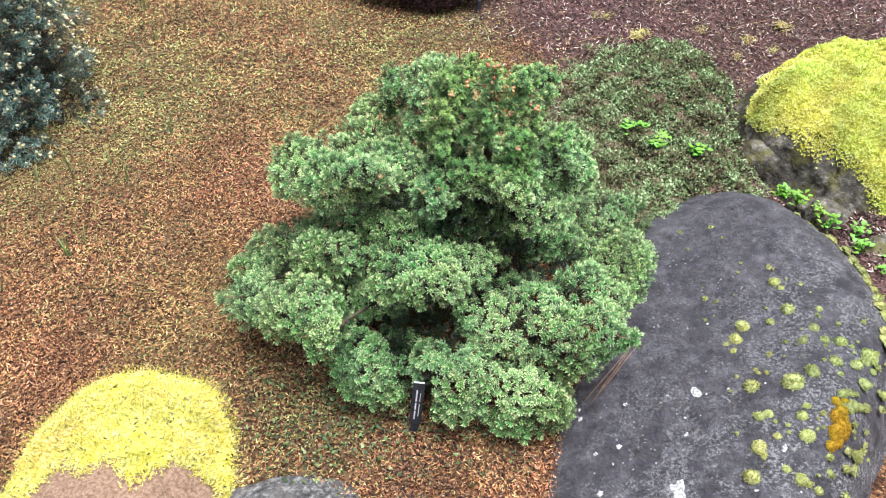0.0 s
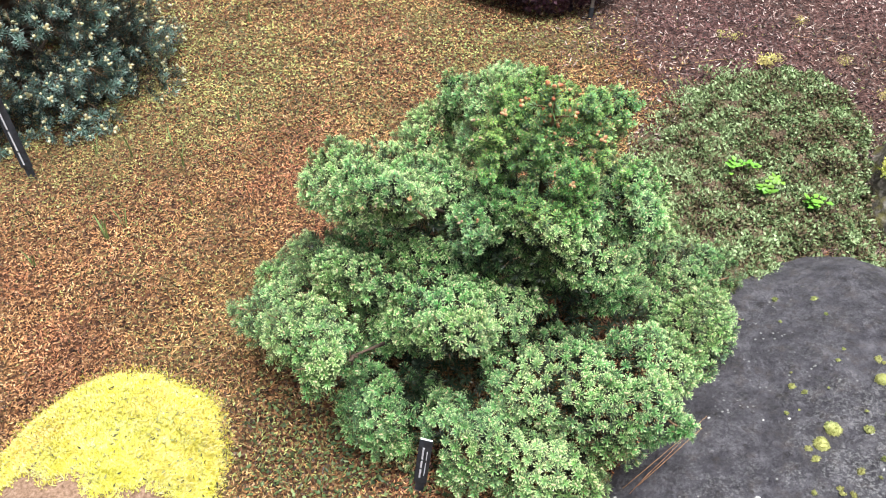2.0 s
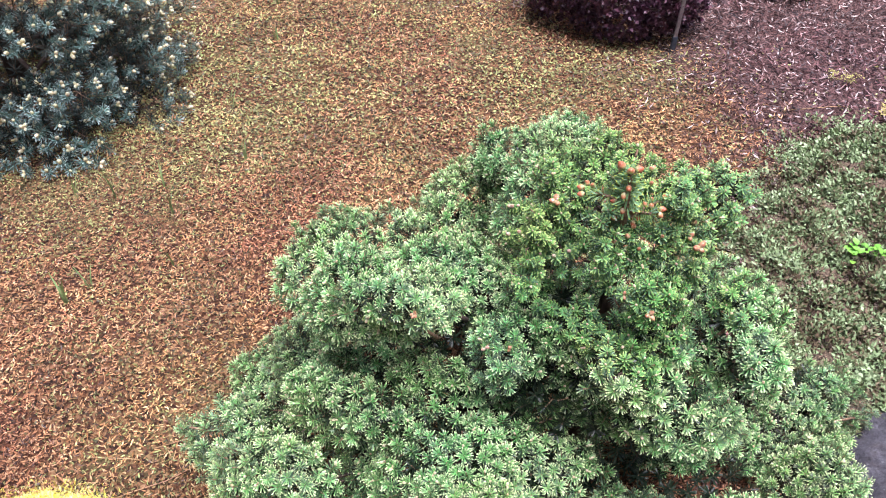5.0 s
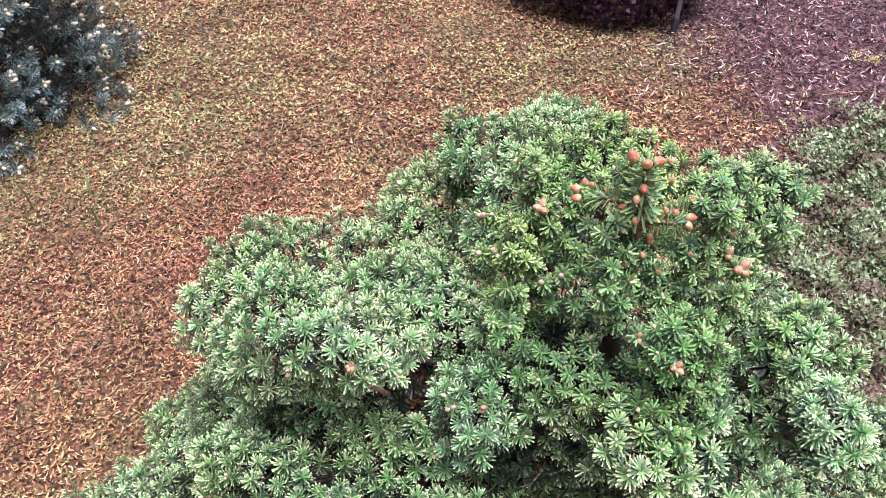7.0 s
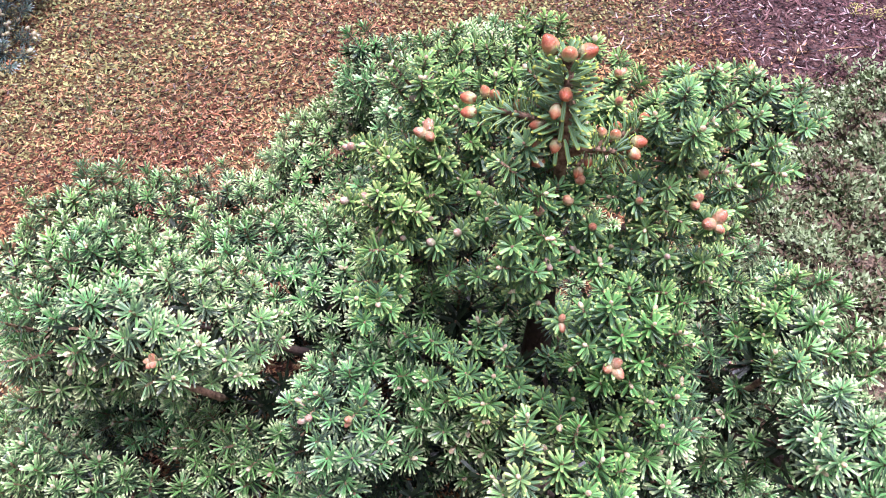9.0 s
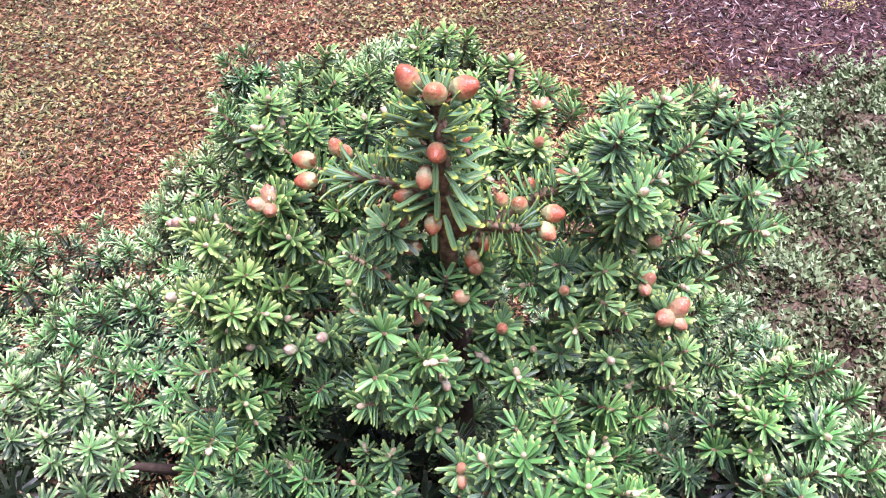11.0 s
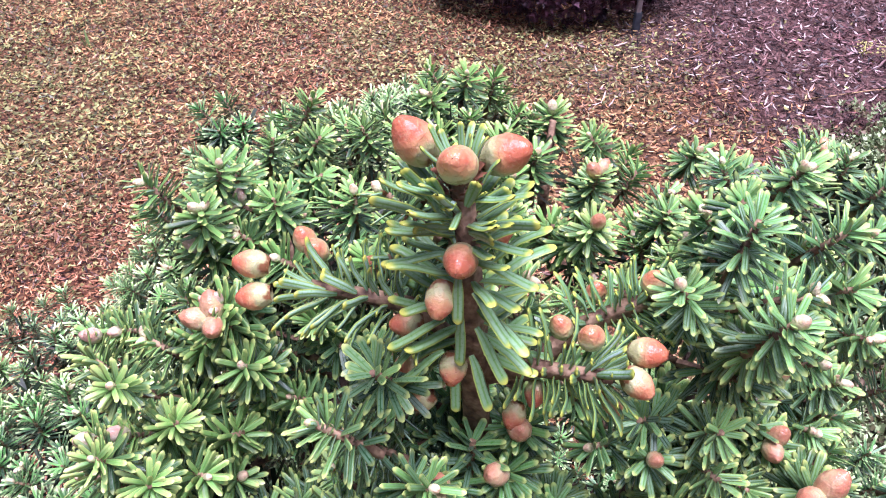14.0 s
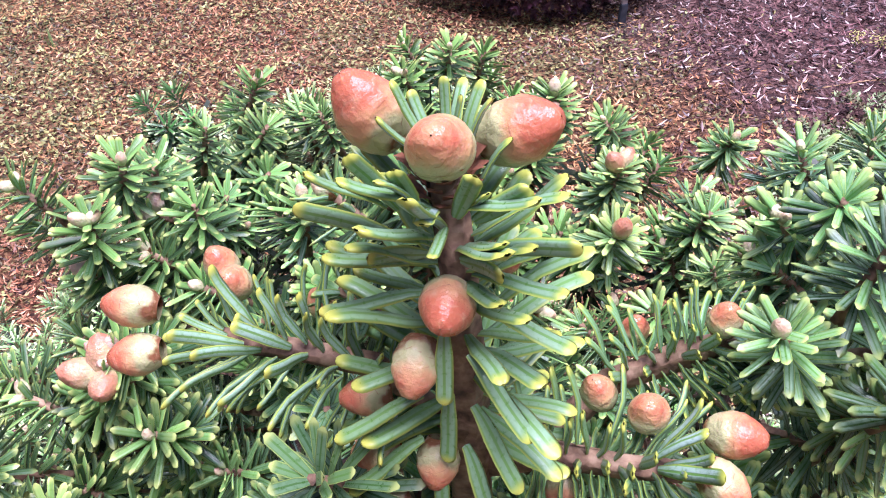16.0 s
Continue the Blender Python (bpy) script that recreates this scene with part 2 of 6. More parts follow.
k = Nodes("soil", 0.9, 0.25)
ground_noise = k.noise(38, 6, 0.65)
crumb = k.node("ShaderNodeSeparateColor")
k.t.links.new(k.cells(150, "Color"), crumb.inputs[0])
grain = k.math("ADD", k.math("MULTIPLY", crumb.outputs[0], 0.6), k.math("MULTIPLY", ground_noise, 0.4))
c = k.ramp(grain, (0.2, (0.020, 0.010, 0.007)), (0.45, (0.080, 0.034, 0.018)), (0.65, (0.19, 0.088, 0.042)), (0.85, (0.34, 0.20, 0.095)))
c = k.mix(k.math("MULTIPLY", k.step(k.noise(2.4, 5), 0.45, 0.65, 0.0, 0.5), k.step(crumb.outputs[1], 0.3, 0.7)), c, (0.20, 0.18, 0.07))
sep = k.node("ShaderNodeSeparateXYZ")
k.t.links.new(k.place(), sep.inputs[0])
bed = k.math("ADD", k.math("SUBTRACT", sep.outputs[0], 0.46), k.math("MULTIPLY", k.math("SUBTRACT", sep.outputs[1], 2.87), 0.55))
bed = k.math("ADD", bed, k.math("MULTIPLY", k.math("SUBTRACT", k.noise(4, 6, 0.7), 0.5), 1.1))
wander = k.math("MULTIPLY", k.math("SUBTRACT", k.noise(1.3, 6, 0.65), 0.5), 2.2)
front = k.step(k.math("ADD", sep.outputs[1], wander), 1.5, 2.3)
span = k.node("ShaderNodeVectorMath")
span.operation = "DISTANCE"
k.t.links.new(k.place(), span.inputs[0])
span.inputs[1].default_value = (1.05, 2.0, 0.0)
bed = k.math("MAXIMUM", k.math("MULTIPLY", k.step(bed, -0.32, 0.32), front), k.step(k.math("ADD", span.outputs["Value"], k.math("MULTIPLY", wander, 0.25)), 0.85, 0.55))
c = k.mix(bed, c, k.ramp(grain, (0.2, (0.016, 0.010, 0.010)), (0.5, (0.085, 0.042, 0.037)), (0.85, (0.20, 0.115, 0.10))))
k.colour(c)
k.bump(k.math("ADD", ground_noise, k.noise(160, 3)), 0.8, 0.012)
soil = k.m

k = Nodes("dark_stone", 0.62, 0.55)
big, mid, fine = k.noise(17.0, 11, 0.82), k.noise(28, 6, 0.7), k.noise(125, 5, 0.75)
c = k.ramp(big, (0.34, (0.021, 0.019, 0.024)), (0.5, (0.064, 0.059, 0.073)), (0.66, (0.165, 0.155, 0.178)))
c = k.mix(k.step(mid, 0.5, 0.7, 0.0, 0.5), c, (0.085, 0.066, 0.060))
crust = k.math("MULTIPLY", k.step(fine, 0.46, 0.62), k.step(k.noise(11, 6, 0.7), 0.42, 0.58))
where = k.node("ShaderNodeSeparateXYZ")
k.t.links.new(k.place(), where.inputs[0])
side = k.math("SUBTRACT", k.math("MULTIPLY", k.math("SUBTRACT", where.outputs[0], 0.76), 0.796), k.math("MULTIPLY", k.math("SUBTRACT", where.outputs[1], 0.90), 0.605))
crust = k.math("MULTIPLY", crust, k.step(k.math("ADD", side, k.math("MULTIPLY", k.noise(3.0, 4), 0.3)), -0.35, 0.15, 0.15, 1.0))
c = k.mix(k.math("MULTIPLY", crust, 0.72), c, (0.44, 0.435, 0.44))
speck = k.math("MULTIPLY", k.step(k.cells(85), 0.30, 0.18), k.step(k.noise(30, 3), 0.5, 0.62))
c = k.mix(k.math("MULTIPLY", speck, k.step(k.noise(4.5, 3), 0.5, 0.62, 0.0, 0.7)), c, (0.44, 0.44, 0.43))
k.colour(k.mix(k.step(k.noise(45, 3), 0.6, 0.7, 0.0, 0.6), c, (0.022, 0.017, 0.016)))
k.rough(k.step(mid, 0.3, 0.7, 0.42, 0.75))
k.bump(k.math("ADD", k.math("MULTIPLY", mid, 1.4), k.math("MULTIPLY", fine, 1.0)), 1.0, 0.012)
dark_stone = k.m

k = Nodes("rough_stone", 0.8, 0.3)
c = k.ramp(k.noise(26, 8, 0.72), (0.32, (0.020, 0.017, 0.014)), (0.5, (0.085, 0.074, 0.062)), (0.68, (0.26, 0.24, 0.21)))
k.colour(k.mix(k.step(k.noise(14, 5, 0.65), 0.48, 0.62, 0.0, 0.75), c, (0.12, 0.11, 0.03)))
k.bump(k.noise(45, 6), 0.8, 0.015)
rough_stone = k.m

k = Nodes("pale_stone", 0.8, 0.3)
c = k.ramp(k.noise(60, 6, 0.75), (0.35, (0.025, 0.024, 0.024)), (0.5, (0.085, 0.080, 0.080)), (0.65, (0.27, 0.26, 0.255)))
k.colour(k.mix(k.step(k.noise(16, 4), 0.5, 0.62, 0.0, 0.6), c, (0.10, 0.09, 0.085)))
k.bump(k.noise(120, 5), 0.8, 0.006)
pale_stone = k.m

k = Nodes("bare_moss_bed", 0.95, 0.1)
k.colour(k.ramp(k.noise(120, 5, 0.7), (0.3, (0.12, 0.07, 0.045)), (0.5, (0.30, 0.19, 0.13)), (0.7, (0.46, 0.32, 0.24))))
k.bump(k.noise(260, 4, 0.7), 0.9, 0.006)
bare_bed = k.m


def moss_material(name, hue, *stops):
    k = Nodes(name, 0.85, 0.15)
    c = k.ramp(k.math("ADD", k.math("MULTIPLY", k.island(), 0.34), k.math("MULTIPLY", k.noise(30, 6, 0.7), 0.66)), *stops)
    c = k.tone(c, k.step(k.noise(5, 4), 0.3, 0.7, 0.7, 1.15), 1.0, k.step(k.noise(4, 3), 0.35, 0.65, *hue))
    k.colour(c)
    k.bump(k.noise(420, 3, 0.7), 0.8, 0.004)
    return k.m


yellow_moss = moss_material("yellow_moss", (0.478, 0.508), (0.20, (0.24, 0.19, 0.03)), (0.32, (0.68, 0.60, 0.07)), (0.52, (0.86, 0.79, 0.19)), (0.82, (0.94, 0.90, 0.60)))
carpet_moss = moss_material("carpet_moss", (0.497, 0.545), (0.24, (0.16, 0.16, 0.012)), (0.36, (0.56, 0.55, 0.05)), (0.50, (0.90, 0.86, 0.20)), (0.80, (0.95, 0.92, 0.52)))
moss_bed = moss_material("moss_bed", (0.49, 0.52), (0.25, (0.22, 0.21, 0.035)), (0.5, (0.52, 0.50, 0.08)), (0.8, (0.72, 0.69, 0.18)))
olive_moss = moss_material("olive_moss", (0.49, 0.53), (0.15, (0.20, 0.21, 0.05)), (0.5, (0.44, 0.45, 0.16)), (0.8, (0.64, 0.63, 0.34)))
rust_moss = moss_material("rust_moss", (0.48, 0.52), (0.15, (0.22, 0.11, 0.012)), (0.5, (0.46, 0.28, 0.02)), (0.8, (0.62, 0.46, 0.06)))

k = Nodes("lichen", 0.9, 0.2)
k.colour(k.ramp(k.noise(160, 4), (0.35, (0.16, 0.155, 0.16)), (0.55, (0.44, 0.43, 0.425)), (0.7, (0.62, 0.60, 0.59))))
k.bump(k.noise(220, 4), 0.7, 0.003)
lichen = k.m

k = Nodes("black_plastic", 0.38, 0.5)
k.colour(k.ramp(k.noise(70, 3), (0.35, (0.016, 0.021, 0.030)), (0.65, (0.045, 0.056, 0.074))))
black_plastic = k.m
k = Nodes("white_print", 0.55)
k.colour(k.ramp(k.noise(300, 3), (0.3, (0.55, 0.58, 0.64)), (0.6, (0.80, 0.82, 0.86))))
white_print = k.m
k = Nodes("grey_steel", 0.32, 0.5, 1.0)
k.colour(k.ramp(k.noise(90, 3), (0.3, (0.34, 0.36, 0.40)), (0.7, (0.55, 0.57, 0.60))))
grey_steel = k.m


# ---- mesh helpers ----
class Acc:
    """Gathers quads and triangles, then makes one mesh of them."""

    def __init__(self):
        self.v, self.uv, self.q, self.t, self.mq, self.mt, self.n = [], [], [], [], [], [], 0

    def add(self, V, Q=None, T=None, uv=None, mq=0, mt=0):
        V = np.asarray(V, float).reshape(-1, 3)
        self.v.append(V)
        self.uv.append(np.zeros((len(V), 2)) if uv is None else np.asarray(uv, float))
        if Q is not None and len(Q):
            Q = np.asarray(Q, np.int64).reshape(-1, 4)
            self.q.append(Q + self.n)
            self.mq.append(np.broadcast_to(np.asarray(mq), (len(Q),)))
        if T is not None and len(T):
            T = np.asarray(T, np.int64).reshape(-1, 3)
            self.t.append(T + self.n)
            self.mt.append(np.broadcast_to(np.asarray(mt), (len(T),)))
        self.n += len(V)
        return self

    def flat(self):
        z4, z3, z = np.zeros((0, 4), np.int64), np.zeros((0, 3), np.int64), np.zeros(0, np.int64)
        return (np.concatenate(self.v), np.concatenate(self.uv), np.concatenate(self.q or [z4]), np.concatenate(self.t or [z3]),
                np.concatenate(self.mq or [z]), np.concatenate(self.mt or [z]))

    def mesh(self, name, mats, smooth=True):
        V, uv, Q, T, mq, mt = self.flat()
        me = bpy.data.meshes.new(name)
        me.vertices.add(len(V))
        me.vertices.foreach_set("co", V.astype(np.float32).ravel())
        loops = np.concatenate([Q.ravel(), T.ravel()]).astype(np.int32)
        me.loops.add(len(loops))
        me.loops.foreach_set("vertex_index", loops)
        me.polygons.add(len(Q) + len(T))
        starts = np.concatenate([np.arange(len(Q)) * 4, len(Q) * 4 + np.arange(len(T)) * 3]).astype(np.int32)
        me.polygons.foreach_set("loop_start", starts)
        me.polygons.foreach_set("material_index", np.concatenate([mq, mt]).astype(np.int32))
        me.polygons.foreach_set("use_smooth", np.full(len(Q) + len(T), smooth))
        layer = me.uv_layers.new(name="UVMap")
        layer.data.foreach_set("uv", uv[loops].astype(np.float32).ravel())
        for m in mats:
            me.materials.append(m)
        me.update(calc_edges=True)
        me.validate()
        return me


def spread(acc, template, R, P):
    """Adds copies of a flat template, each turned (and scaled) by R[i] and moved to P[i]."""
    V, uv, Q, T, mq, mt = template
    n, k = len(P), len(V)
    if not n:
        return
    W = np.einsum("nij,kj->nki", R, V) + P[:, None, :]
    off = (np.arange(n) * k)[:, None, None]
    acc.add(W.reshape(-1, 3), (Q[None] + off).reshape(-1, 4), (T[None] + off).reshape(-1, 3), np.tile(uv, (n, 1)), np.tile(mq, n), np.tile(mt, n))


def unit(v):
    v = np.asarray(v, float)
    return v / np.maximum(np.linalg.norm(v, axis=-1, keepdims=True), 1e-9)


def frames_along(D, rng, scale):
    """Turns that carry +z onto D with a random spin; scale is a number for each."""
    D = unit(D)
    h = np.where(np.abs(D[:, 2:3]) < 0.9, np.array([[0, 0, 1.0]]), np.array([[1.0, 0, 0]]))
    X = unit(np.cross(h, D))
    Y = np.cross(D, X)
    a = rng.uniform(0, 2 * np.pi, len(D))[:, None]
    X, Y = X * np.cos(a) + Y * np.sin(a), -X * np.sin(a) + Y * np.cos(a)
    return np.stack([X, Y, D], axis=2) * np.asarray(scale).reshape(-1, 1, 1)


def basis(d, up=(0, 0, 1)):
    d = unit(d)
    x = np.cross(up, d)
    if np.linalg.norm(x) < 1e-3:
        x = np.cross((1, 0, 0), d)
    x = unit(x)
    return np.stack([x, np.cross(d, x), d], axis=1)


def tube(points, radii, sides=7, cap=True):
    P = np.asarray(points, float)
    n = len(P)
    D = unit(np.gradient(P, axis=0))
    V, uv = [], []
    x = basis(D[0])[:, 0]
    for i in range(n):
        x = unit(x - D[i] * (x @ D[i]))
        y = np.cross(D[i], x)
        a = np.arange(sides) * 2 * np.pi / sides
        V.append(P[i] + radii[i] * (np.cos(a)[:, None] * x + np.sin(a)[:, None] * y))
        uv.append(np.stack([a / 6.283, np.full(sides, i / max(1, n - 1))], 1))
    j = np.arange(sides)
    Q = np.concatenate([np.stack([i * sides + j, i * sides + (j + 1) % sides, (i + 1) * sides + (j + 1) % sides, (i + 1) * sides + j], 1) for i in range(n - 1)])
    V, uv = np.concatenate(V), np.concatenate(uv)
    T = None
    if cap:
        V = np.concatenate([V, P[:1], P[-1:]])
        uv = np.concatenate([uv, [[0.5, 0], [0.5, 1]]])
        e = (n - 1) * sides
        T = np.concatenate([np.stack([(j + 1) % sides, j, np.full(sides, n * sides)], 1), np.stack([e + j, e + (j + 1) % sides, np.full(sides, n * sides + 1)], 1)])
    return V, Q, T, uv


def thing(name, at=(0, 0, 0)):
    e = new(name)
    e.location = at
    e.empty_display_size = 0.05
    return e


def part(name, mesh, parent, label="", m=None):
    ob = new(name, mesh)
    ob.parent = parent
    base = Matrix.Translation(parent.matrix_basis.translation).inverted() if parent.parent is None else Matrix.Translation(parent.parent.matrix_basis.translation + parent.matrix_basis.translation).inverted()
    ob.matrix_basis = base @ (m if m is not None else Matrix.Identity(4))
    return tagged(ob, label)


def to_matrix(R, p):
    return Matrix([[*R[i], p[i]] for i in range(3)] + [[0, 0, 0, 1]])


def needle_flat(length, width, rings, fine):
    """A blunt flat needle along +x, its upper side towards +z."""
    if fine:
        cu = np.array([-1, 0, 1, 0, -1]) if fine == 1 else np.array([-1, -0.5, 0, 0.5, 1, 0, -1])
        cz = np.array([0.1, 0.12, 0.1, -0.5, 0.1]) if fine == 1 else np.array([0, 0.40, 0.22, 0.40, 0, -0.40, 0])
        u = np.array([0, 0.5, 1.0, 1.5, 2.0]) if fine == 1 else np.array([0, 0.25, 0.5, 0.75, 1.0, 1.5, 2.0])
    elif fine is None:
        cu, cz, u = np.array([-1, 1.0]), np.array([0.0, 0.0]), np.array([0, 1.0])
    else:
        cu, cz, u = np.array([-1, 1.0, -1.0]), np.array([0.0, 0.0, -0.2]), np.array([0, 1.0, 2.0])
    V, uv = [], []
    for v in rings:
        w = (0.5 + 0.5 * min(1, v / 0.3)) if v < 0.9 else math.sqrt(max(0.0, 1 - ((v - 0.9) / 0.104) ** 2))
        w = max(w, 0.3 if fine else 0.75) * width / 2
        V.append(np.stack([np.full(len(u), v * length), cu * w, cz * w - 0.10 * length * v * v], 1))
        uv.append(np.stack([u, np.full(len(u), v * 0.98)], 1))
    k, j = len(u), np.arange(len(u) - 1)
    Q = np.concatenate([np.stack([i * k + j, (i + 1) * k + j, (i + 1) * k + j + 1, i * k + j + 1], 1) for i in range(len(rings) - 1)])
    return np.concatenate(V), Q, np.concatenate(uv)


def bud_flat(length, width, sides, rows):
    V, uv = [], []
    for i in range(rows + 1):
        s = 1 - (1 - i / rows) ** 1.25
        r = width / 2 * (math.sin(math.pi * (0.15 + 0.80 * s)) ** 0.75 if i < rows else 0.03)
        a = np.arange(sides) * 2 * np.pi / sides
        V.append(np.stack([r * np.cos(a), r * np.sin(a), np.full(sides, length * s)], 1))
        uv.append(np.stack([a / 6.283, np.full(sides, s)], 1))
    j = np.arange(sides)
    Q = np.concatenate([np.stack([i * sides + j, i * sides + (j + 1) % sides, (i + 1) * sides + (j + 1) % sides, (i + 1) * sides + j], 1) for i in range(rows)])
    return np.concatenate(V), Q, np.concatenate(uv)


def shoot(rng, count, length, fine, buds, bud_size, shading=0, spread_low=100, spread_top=26, stem=0.024, flat=True, needle_width=0.0021):
    """One leafy shoot: its tip at the origin, growing towards +z. Materials: needle, bud, bark."""
    a = Acc()
    rings = (0, 0.4, 0.92, 1.0) if fine else (0.08, 1.0)
    for i in range(count):
        s = i / (count - 1)
        tilt = radians(spread_top + (spread_low - spread_top) * s ** 0.75 + rng.normal(0, 7))
        az = i * 2.39996 + rng.normal(0, 0.22)
        L = length * rng.uniform(0.8, 1.12) * (0.78 + 0.22 * min(1, s * 2.5))
        V, Q, uv = needle_flat(L, needle_width * rng.uniform(0.88, 1.12), rings, fine) if flat else needle_flat(L, needle_width, (0.05, 1.0), None)
        d = np.array([math.sin(tilt) * math.cos(az), math.sin(tilt) * math.sin(az), math.cos(tilt)])
        up = np.array([-math.cos(tilt) * math.cos(az), -math.cos(tilt) * math.sin(az), math.sin(tilt)])
        R = np.stack([d, np.cross(up, d), up], 1)
        tw = rng.normal(0, 0.25)
        Tw = np.array([[1, 0, 0], [0, math.cos(tw), -math.sin(tw)], [0, math.sin(tw), math.cos(tw)]])
        base = np.array([0, 0, -0.001 - stem * 0.68 * s])
        # whole steps in v darken the lower needles, painting the shoot's inner shade
        a.add(V @ (R @ Tw).T + base, Q, None, uv + np.array([0, min(6, shading + int(s * 7))]), 0)
    sides, rows = (10, 6) if fine else (5, 3)
    for b in range(buds):
        size = bud_size * rng.uniform(0.75, 1.15)
        V, Q, uv = bud_flat(size * 1.45, size, sides, rows)
        az, t = b * 2 * np.pi / max(1, buds) + rng.uniform(0, 1), radians(rng.uniform(28, 58) if buds > 1 else rng.uniform(0, 14))
        d = np.array([math.sin(t) * math.cos(az), math.sin(t) * math.sin(az), math.cos(t)])
        a.add(V @ basis(d).T + np.array([0, 0, -0.001]), Q, None, uv, 1)
    V, Q, T, uv = tube([(0, 0, -stem), (0, 0, 0)], [0.0016, 0.0011], 6 if fine else 3)
    a.add(V, Q, T, uv, 2, 2)
    return a


def crown_points(lobes, spacing, rng, tries, lowest=-0.55, swell=0.0, clump=0.0, grain=16.0, gap=-0.62):
    """Evenly strewn places on the outer skin of a heap of lobes, with the skin's normals."""
    L = np.array(lobes, float)
    C, Rr = L[:, :3], L[:, 3:]
    area = (Rr[:, 0] * Rr[:, 1] + Rr[:, 0] * Rr[:, 2] + Rr[:, 1] * Rr[:, 2])
    pick = rng.choice(len(L), tries, p=area / area.sum())
    U = unit(rng.normal(size=(tries, 3)))
    P = C[pick] + U * Rr[pick] * (1 + swell + rng.normal(0, 0.035, (tries, 1)))
    Nn = unit(U / Rr[pick])
    inside = np.zeros(tries, bool)
    for i in range(len(L)):
        d = (((P - C[i]) / (Rr[i] * (1 + swell))) ** 2).sum(1)
        inside |= (d < 0.86) & (pick != i)
    ok = ~inside & (Nn[:, 2] > lowest)
    if clump:
        bump = np.array([noise.fractal(Vector(p) * grain, 1.0, 2.0, 2) for p in P])
        P = P + Nn * (clump * (bump - 0.2))[:, None]
        ok &= bump > gap
    P, Nn, pick = P[ok], Nn[ok], pick[ok]
    grid, keep = {}, []
    s2 = spacing * spacing
    cells = np.floor(P / spacing).astype(int)
    for i in range(len(P)):
        c = tuple(cells[i])
        clash = False
        for dx in (-1, 0, 1):
            for dy in (-1, 0, 1):
                for dz in (-1, 0, 1):
                    for j in grid.get((c[0] + dx, c[1] + dy, c[2] + dz), ()):
                        if ((P[i] - P[j]) ** 2).sum() < s2:
                            clash = True
                            break
                    if clash:
                        break
                if clash:
                    break
            if clash:
                break
        if not clash:
            grid.setdefault(c, []).append(i)
            keep.append(i)
    keep = np.array(keep)
    return P[keep], Nn[keep], pick[keep]


# ---- the ground ----
def ease(lo, hi, v):
    t = np.clip((np.asarray(v, float) - lo) / (hi - lo), 0, 1)
    return t * t * (3 - 2 * t)


def wave(x, y, seed=0.0):
    """A cheap smooth unevenness, in -1..1."""
    return (np.sin(2.1 * x + 1.3 * y + seed) + np.sin(-1.7 * x + 2.9 * y + 1.7 + seed) + np.sin(4.3 * x + 3.1 * y + 0.6 - seed) * 0.6 + np.sin(7.9 * x - 6.1 * y + 2.2 + seed) * 0.4) / 3.0


def ground_z(x, y):
    x, y = np.asarray(x, float), np.asarray(y, float)
    z = 0.02 - 0.075 * ease(1.75, 1.05, y)
    z = z - 0.10 * np.exp(-((x - 1.22) ** 2 / 0.03 + (y - 2.2) ** 2 / 0.12))
    return z + 0.012 * wave(x * 1.4, y * 1.4) + 0.004 * wave(x * 9, y * 9, 2.0)


rng = np.random.default_rng(7)
gx = np.concatenate([[-60, -30, -15, -8, -5, -3.6], np.arange(-2.8, 2.61, 0.035), [3.4, 5, 8, 15, 30, 60]])
gy = np.concatenate([[-40, -15, -6, -3, -1, 0.0, 0.4], np.arange(0.7, 4.9, 0.035), [5.4, 6.5, 8.5, 13, 25, 60]])
X, Y = np.meshgrid(gx, gy)
V = np.stack([X, Y, ground_z(X, Y)], 2).reshape(-1, 3)
i, j = np.meshgrid(np.arange(len(gx) - 1), np.arange(len(gy) - 1))
a0 = (j * len(gx) + i).ravel()
Q = np.stack([a0, a0 + 1, a0 + 1 + len(gx), a0 + len(gx)], 1)
ground = new("ground", Acc().add(V, Q).mesh("ground", [soil]))
tagged(ground, "brown garden soil under fallen needle scales and moss", "ground", kind="structure")


def bark_share(x, y):
    return ease(-0.40, 0.40, x - 0.46 + (y - 2.87) * 0.55 + 0.14 * wave(x * 3, y * 3, 4) + 0.10 * wave(x * 9, y * 9, 1)) * ease(2.3, 2.75, y) + 0.55 * ease(3.55, 3.9, y) + 0.85 * ease(0.30, 0.42, x) * ease(1.65, 1.85, y) * ease(2.8, 2.6, y)


def green_share(x, y):
    g = 0.09 + 0.24 * ease(1.7, 2.1, y) + 0.32 * ease(0.1, 0.6, wave(x * 1.8, y * 1.8, 1.0))
    g = g + 0.65 * ease(1.0, 0.55, np.hypot(x + 1.8, y - 2.45)) + 0.42 * ease(0.24, 0.10, np.hypot((x + 0.24) * 0.6, y - 1.20)) + 0.42 * ease(0.27, 0.08, np.hypot((x + 0.42) * 0.6, y - 1.33))
    g = g + 0.24 * ease(2.1, 2.7, y) * ease(0.1, -0.5, x)
    g = g + 0.45 * ease(0.30, 0.0, np.hypot(x * 0.7, y - 3.25))
    return np.clip(g, 0, 0.85)


